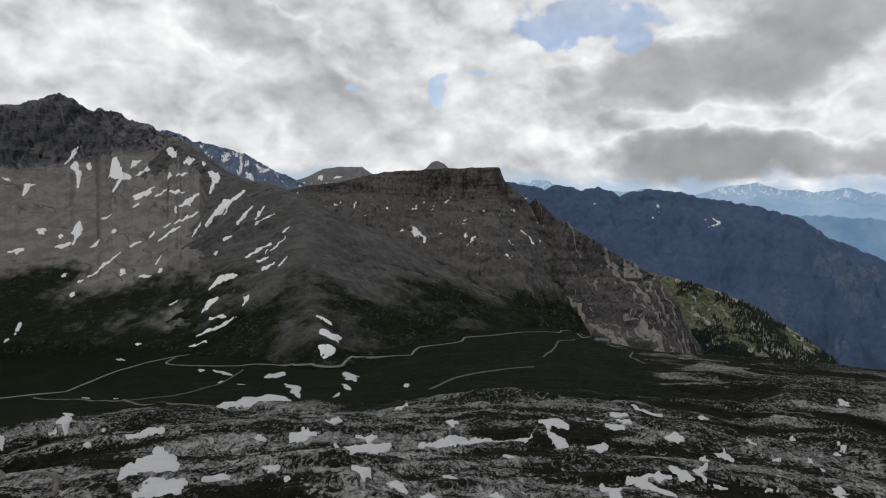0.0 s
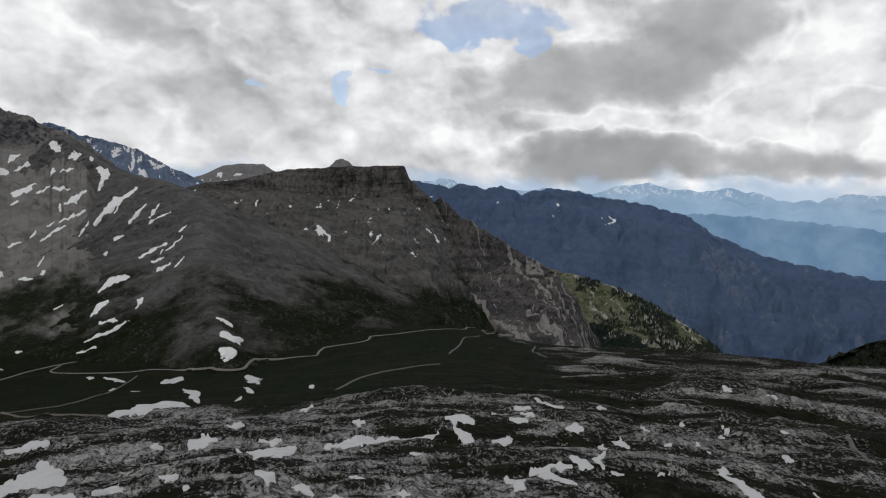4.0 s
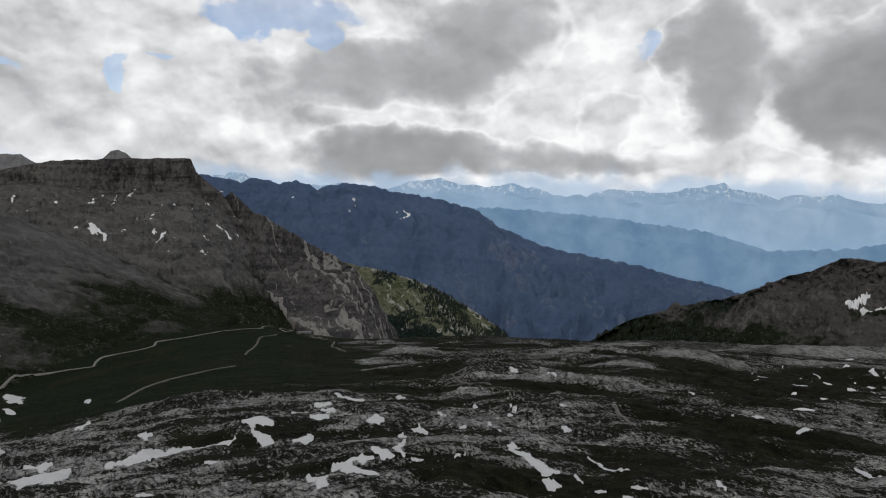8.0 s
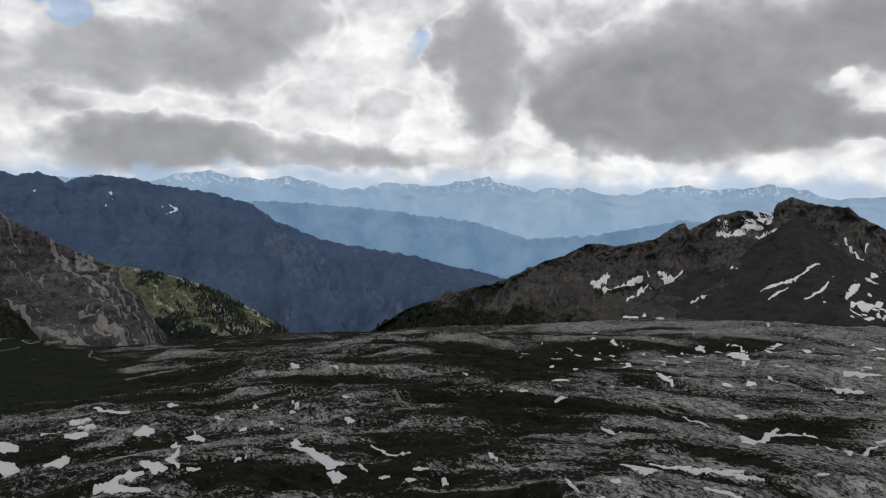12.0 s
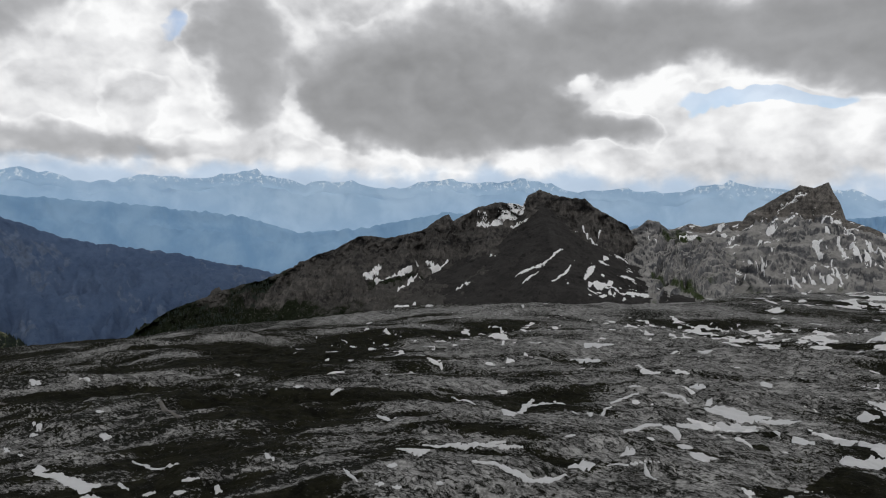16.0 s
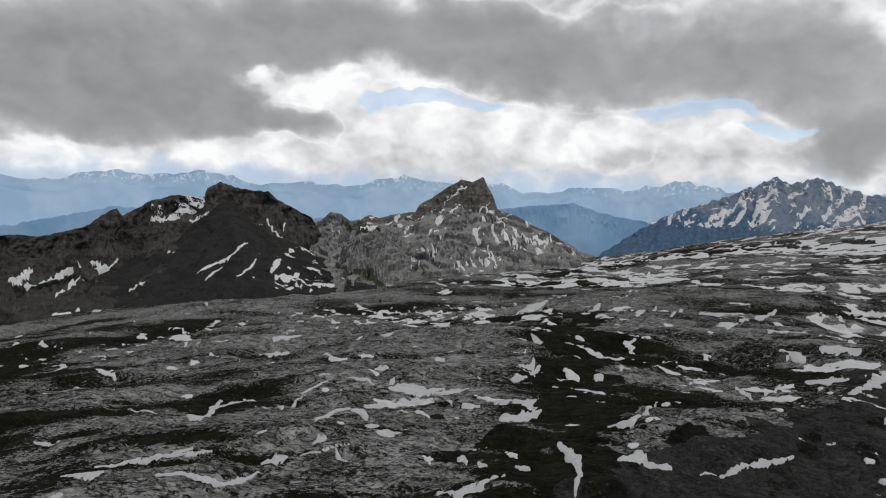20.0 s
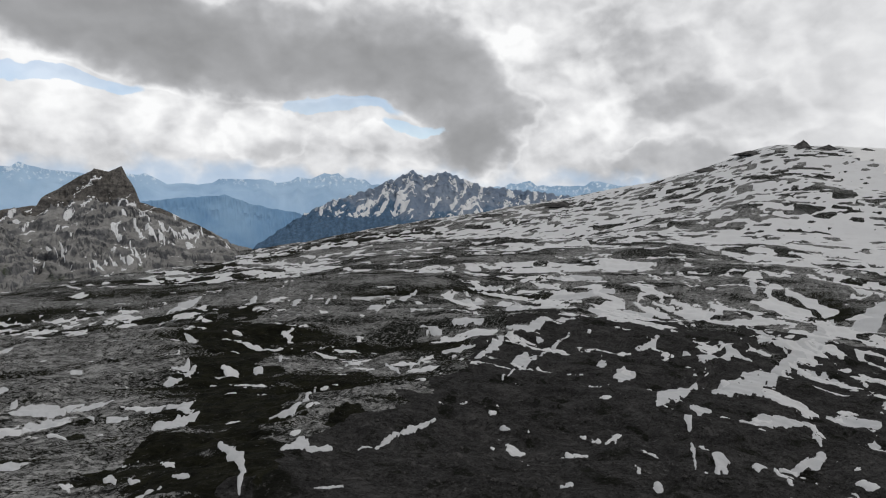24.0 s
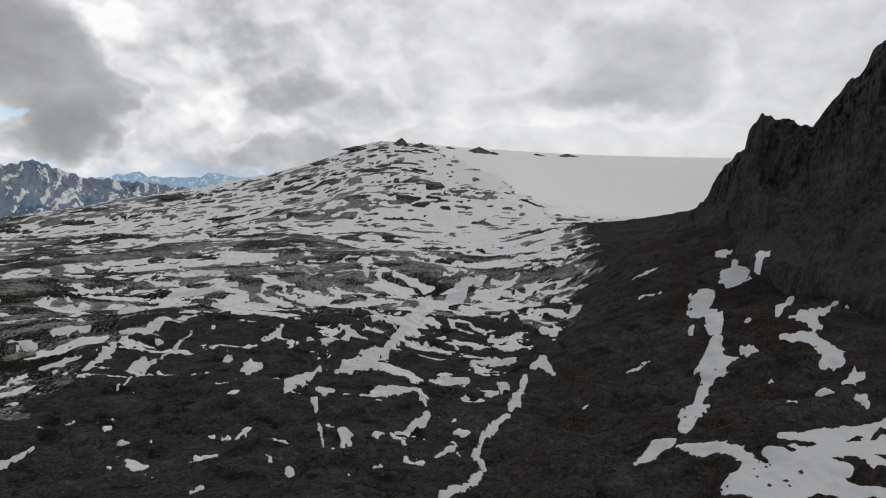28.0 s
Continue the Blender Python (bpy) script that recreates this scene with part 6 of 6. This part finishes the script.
road("footpath", 2, (-213, 326), (-187, 302), (-174, 302), (-165, 291), (-157, 273))
road("gravel_track", 2.4, (-8, 637), (14, 710), (46, 751), (86, 774), (110, 783))
road("footpath", 2, (271, 553), (269, 522), (278, 498))
road("footpath", 2, (288, 350), (273, 324), (266, 308))

# ---- huts by the road ----
STONE = plain_material("hut_wall", (0.16, 0.155, 0.15), (0.24, 0.23, 0.22), 0.8)
TIN = plain_material("hut_roof", (0.12, 0.12, 0.125), (0.17, 0.17, 0.175), 0.5, 0.6)


def box_mesh(bm, x0, x1, y0, y1, z0, z1):
    v = [bm.verts.new(p) for p in ((x0, y0, z0), (x1, y0, z0), (x1, y1, z0), (x0, y1, z0), (x0, y0, z1), (x1, y0, z1), (x1, y1, z1), (x0, y1, z1))]
    for f in ((0, 3, 2, 1), (4, 5, 6, 7), (0, 1, 5, 4), (1, 2, 6, 5), (2, 3, 7, 6), (3, 0, 4, 7)):
        bm.faces.new([v[i] for i in f])


def part(name, bm, mat, parent, label=""):
    me = bpy.data.meshes.new(name)
    bm.to_mesh(me)
    bm.free()
    me.materials.append(mat)
    ob = new(name, me)
    ob.parent = parent
    return tagged(ob, label)


def hut(x, y, turn, long, wide, tall):
    root = new("mountain_hut")
    root.matrix_basis = pose(x, y, surface(x, y) - 0.5, 0, 0, turn)
    bm = bmesh.new()
    box_mesh(bm, -long / 2, long / 2, -wide / 2, wide / 2, 0, tall)
    part("wall", bm, STONE, root)
    for s in (-1, 1):
        bm = bmesh.new()
        e, r = wide / 2 + 0.8, tall + wide * 0.3
        top = [bm.verts.new(p) for p in ((-long / 2 - 0.6, s * e, tall - 0.3), (long / 2 + 0.6, s * e, tall - 0.3), (long / 2 + 0.6, 0, r), (-long / 2 - 0.6, 0, r))]
        low = [bm.verts.new(v.co - Vector((0, 0, 0.3))) for v in top]
        bm.faces.new(top)
        bm.faces.new(low[::-1])
        for i in range(4):
            bm.faces.new((top[i], low[i], low[(i + 1) % 4], top[(i + 1) % 4]))
        bmesh.ops.recalc_face_normals(bm, faces=bm.faces)
        part("roof", bm, TIN, root)
    tagged(root, "small grey stone hut with a tin roof beside the road", "hut", "huts at the pass")


for h in ((352, 1475, 20, 16, 9, 5), (300, 1300, 70, 10, 7, 4), (377, 1540, 35, 12, 8, 5)):
    hut(*h)

# ---- rock teeth on the skyline of the snow slope ----
def outcrop(b, d, long, tall, seed, turn=0.0):
    x, y, _ = bearing(b, 0, d)
    base = ground_height(x, y)[0] - tall * 0.35
    n = 40
    a, v = np.meshgrid(np.linspace(0, 2 * math.pi, n), np.linspace(0, 1, 16), indexing="ij")
    lobes = 1 + 0.35 * fbm(np.cos(a) * 1.3 + seed, np.sin(a) * 1.3 + v * 0.8, 4, 0.6, seed)
    lobes[-1] = lobes[0]
    shape = (1 - v ** 1.6) ** 0.8 * lobes
    px, py = np.cos(a) * shape * long / 2, np.sin(a) * shape * long * 0.35
    pz = v * tall * 1.35 * (1 + 0.25 * fbm(np.cos(a) * 2 + seed, np.sin(a) * 2, 3, 0.6, seed + 5) * v)
    pz[-1] = pz[0]
    turn = radians(turn - b)
    places = np.stack([x + px * math.cos(turn) - py * math.sin(turn), y + px * math.sin(turn) + py * math.cos(turn), base + pz], -1)
    ob = sheet("rock_outcrop", places, CRAG, masks={"grass": np.zeros(a.shape)}, soft=False)
    tagged(ob, "dark rock tooth standing out of the snow slope", "rock", "rocks on the skyline")


for k, row in enumerate(((143.0, 3250, 74, 30, 601), (144.6, 3250, 90, 16, 602), (147.0, 3250, 80, 12, 603), (149.4, 3200, 130, 26, 604), (150.6, 3180, 60, 14, 605), (156.6, 3350, 120, 14, 606), (154.2, 3300, 80, 9, 607), (139.5, 3200, 120, 14, 608), (136.6, 3050, 110, 12, 609), (125.6, 2900, 130, 16, 610))):
    outcrop(*row)

# ---- conifers on the valley sides ----
NEEDLES = plain_material("dark_needles", (0.010, 0.018, 0.014), (0.022, 0.036, 0.024), 0.05)
rng = np.random.default_rng(7)


def forest(on, count, low, high, tall, label, u_range=(0.0, 1.0)):
    grid = SHEETS[on]
    nu, nv = grid.shape[:2]
    us, vs = rng.integers(int(nu * u_range[0]), int(nu * u_range[1]), count * 14), rng.integers(nv // 6, nv - 1, count * 14)
    p = grid[us, vs] + rng.uniform(-6, 6, (count * 14, 3)) * (1, 1, 0)
    clump = fbm(p[:, 0] / 130, p[:, 1] / 130, 4, 0.6, 701)
    p = p[(p[:, 2] > low) & (p[:, 2] < high + 90 * (clump - 0.35)) & (clump > 0.02)][:count]
    verts, faces = [], []
    for x, y, z in p:
        h = tall * rng.uniform(0.6, 1.25)
        for lo, hi, w in ((0.08, 0.6, 0.26), (0.35, 1.0, 0.17)):
            k = len(verts)
            turn = rng.uniform(0, 6)
            for i in range(5):
                q = w * h * rng.uniform(0.75, 1.2)
                verts.append((x + q * math.cos(turn + i * 1.2566), y + q * math.sin(turn + i * 1.2566), z + h * lo))
            verts.append((x, y, z + h * hi))
            faces += [(k + i, k + (i + 1) % 5, k + 5) for i in range(5)]
    me = bpy.data.meshes.new("conifers")
    me.from_pydata(verts, [], faces)
    me.materials.append(NEEDLES)
    tagged(new("conifers", me), label, "forest", kind="stuff")


forest("sunny_spur", 4500, -460, -190, 12, "dark conifers in clumps on the lower spur")
forest("dark_ridge", 1300, -330, -150, 10, "dark conifers thinning out at the tree line", (0.0, 0.3))

# ---- loose boulders on the moraine ----
BOULDER = plain_material("dark_boulders", (0.020, 0.019, 0.019), (0.06, 0.057, 0.054), 0.6)
verts, faces = [], []
for _ in range(1500):
    b, d = rng.uniform(104, 176), 260 * math.exp(rng.uniform(0, 1.25))
    x, y, _z = bearing(b, 0, d)
    z, i, j = ground_height(x, y)
    if shale[i, j] < 0.5:
        continue
    s = 0.35 * math.exp(rng.uniform(0, 1.5))
    k = len(verts)
    for dx, dy, dz in ((1, 0, 0), (0, 1, 0.1), (-1, 0, -0.1), (0, -1, 0), (0.1, 0.2, 0.8), (0, 0, -0.8)):
        f = s * rng.uniform(0.7, 1.3)
        verts.append((x + dx * f, y + dy * f, z + s * 0.3 + dz * f))
    faces += [(k + a, k + (a + 1) % 4, k + 4) for a in range(4)] + [(k + (a + 1) % 4, k + a, k + 5) for a in range(4)]
me = bpy.data.meshes.new("boulders")
me.from_pydata(verts, [], faces)
me.materials.append(BOULDER)
tagged(new("boulders", me), "loose dark boulders strewn over the scree", "boulders", kind="stuff")
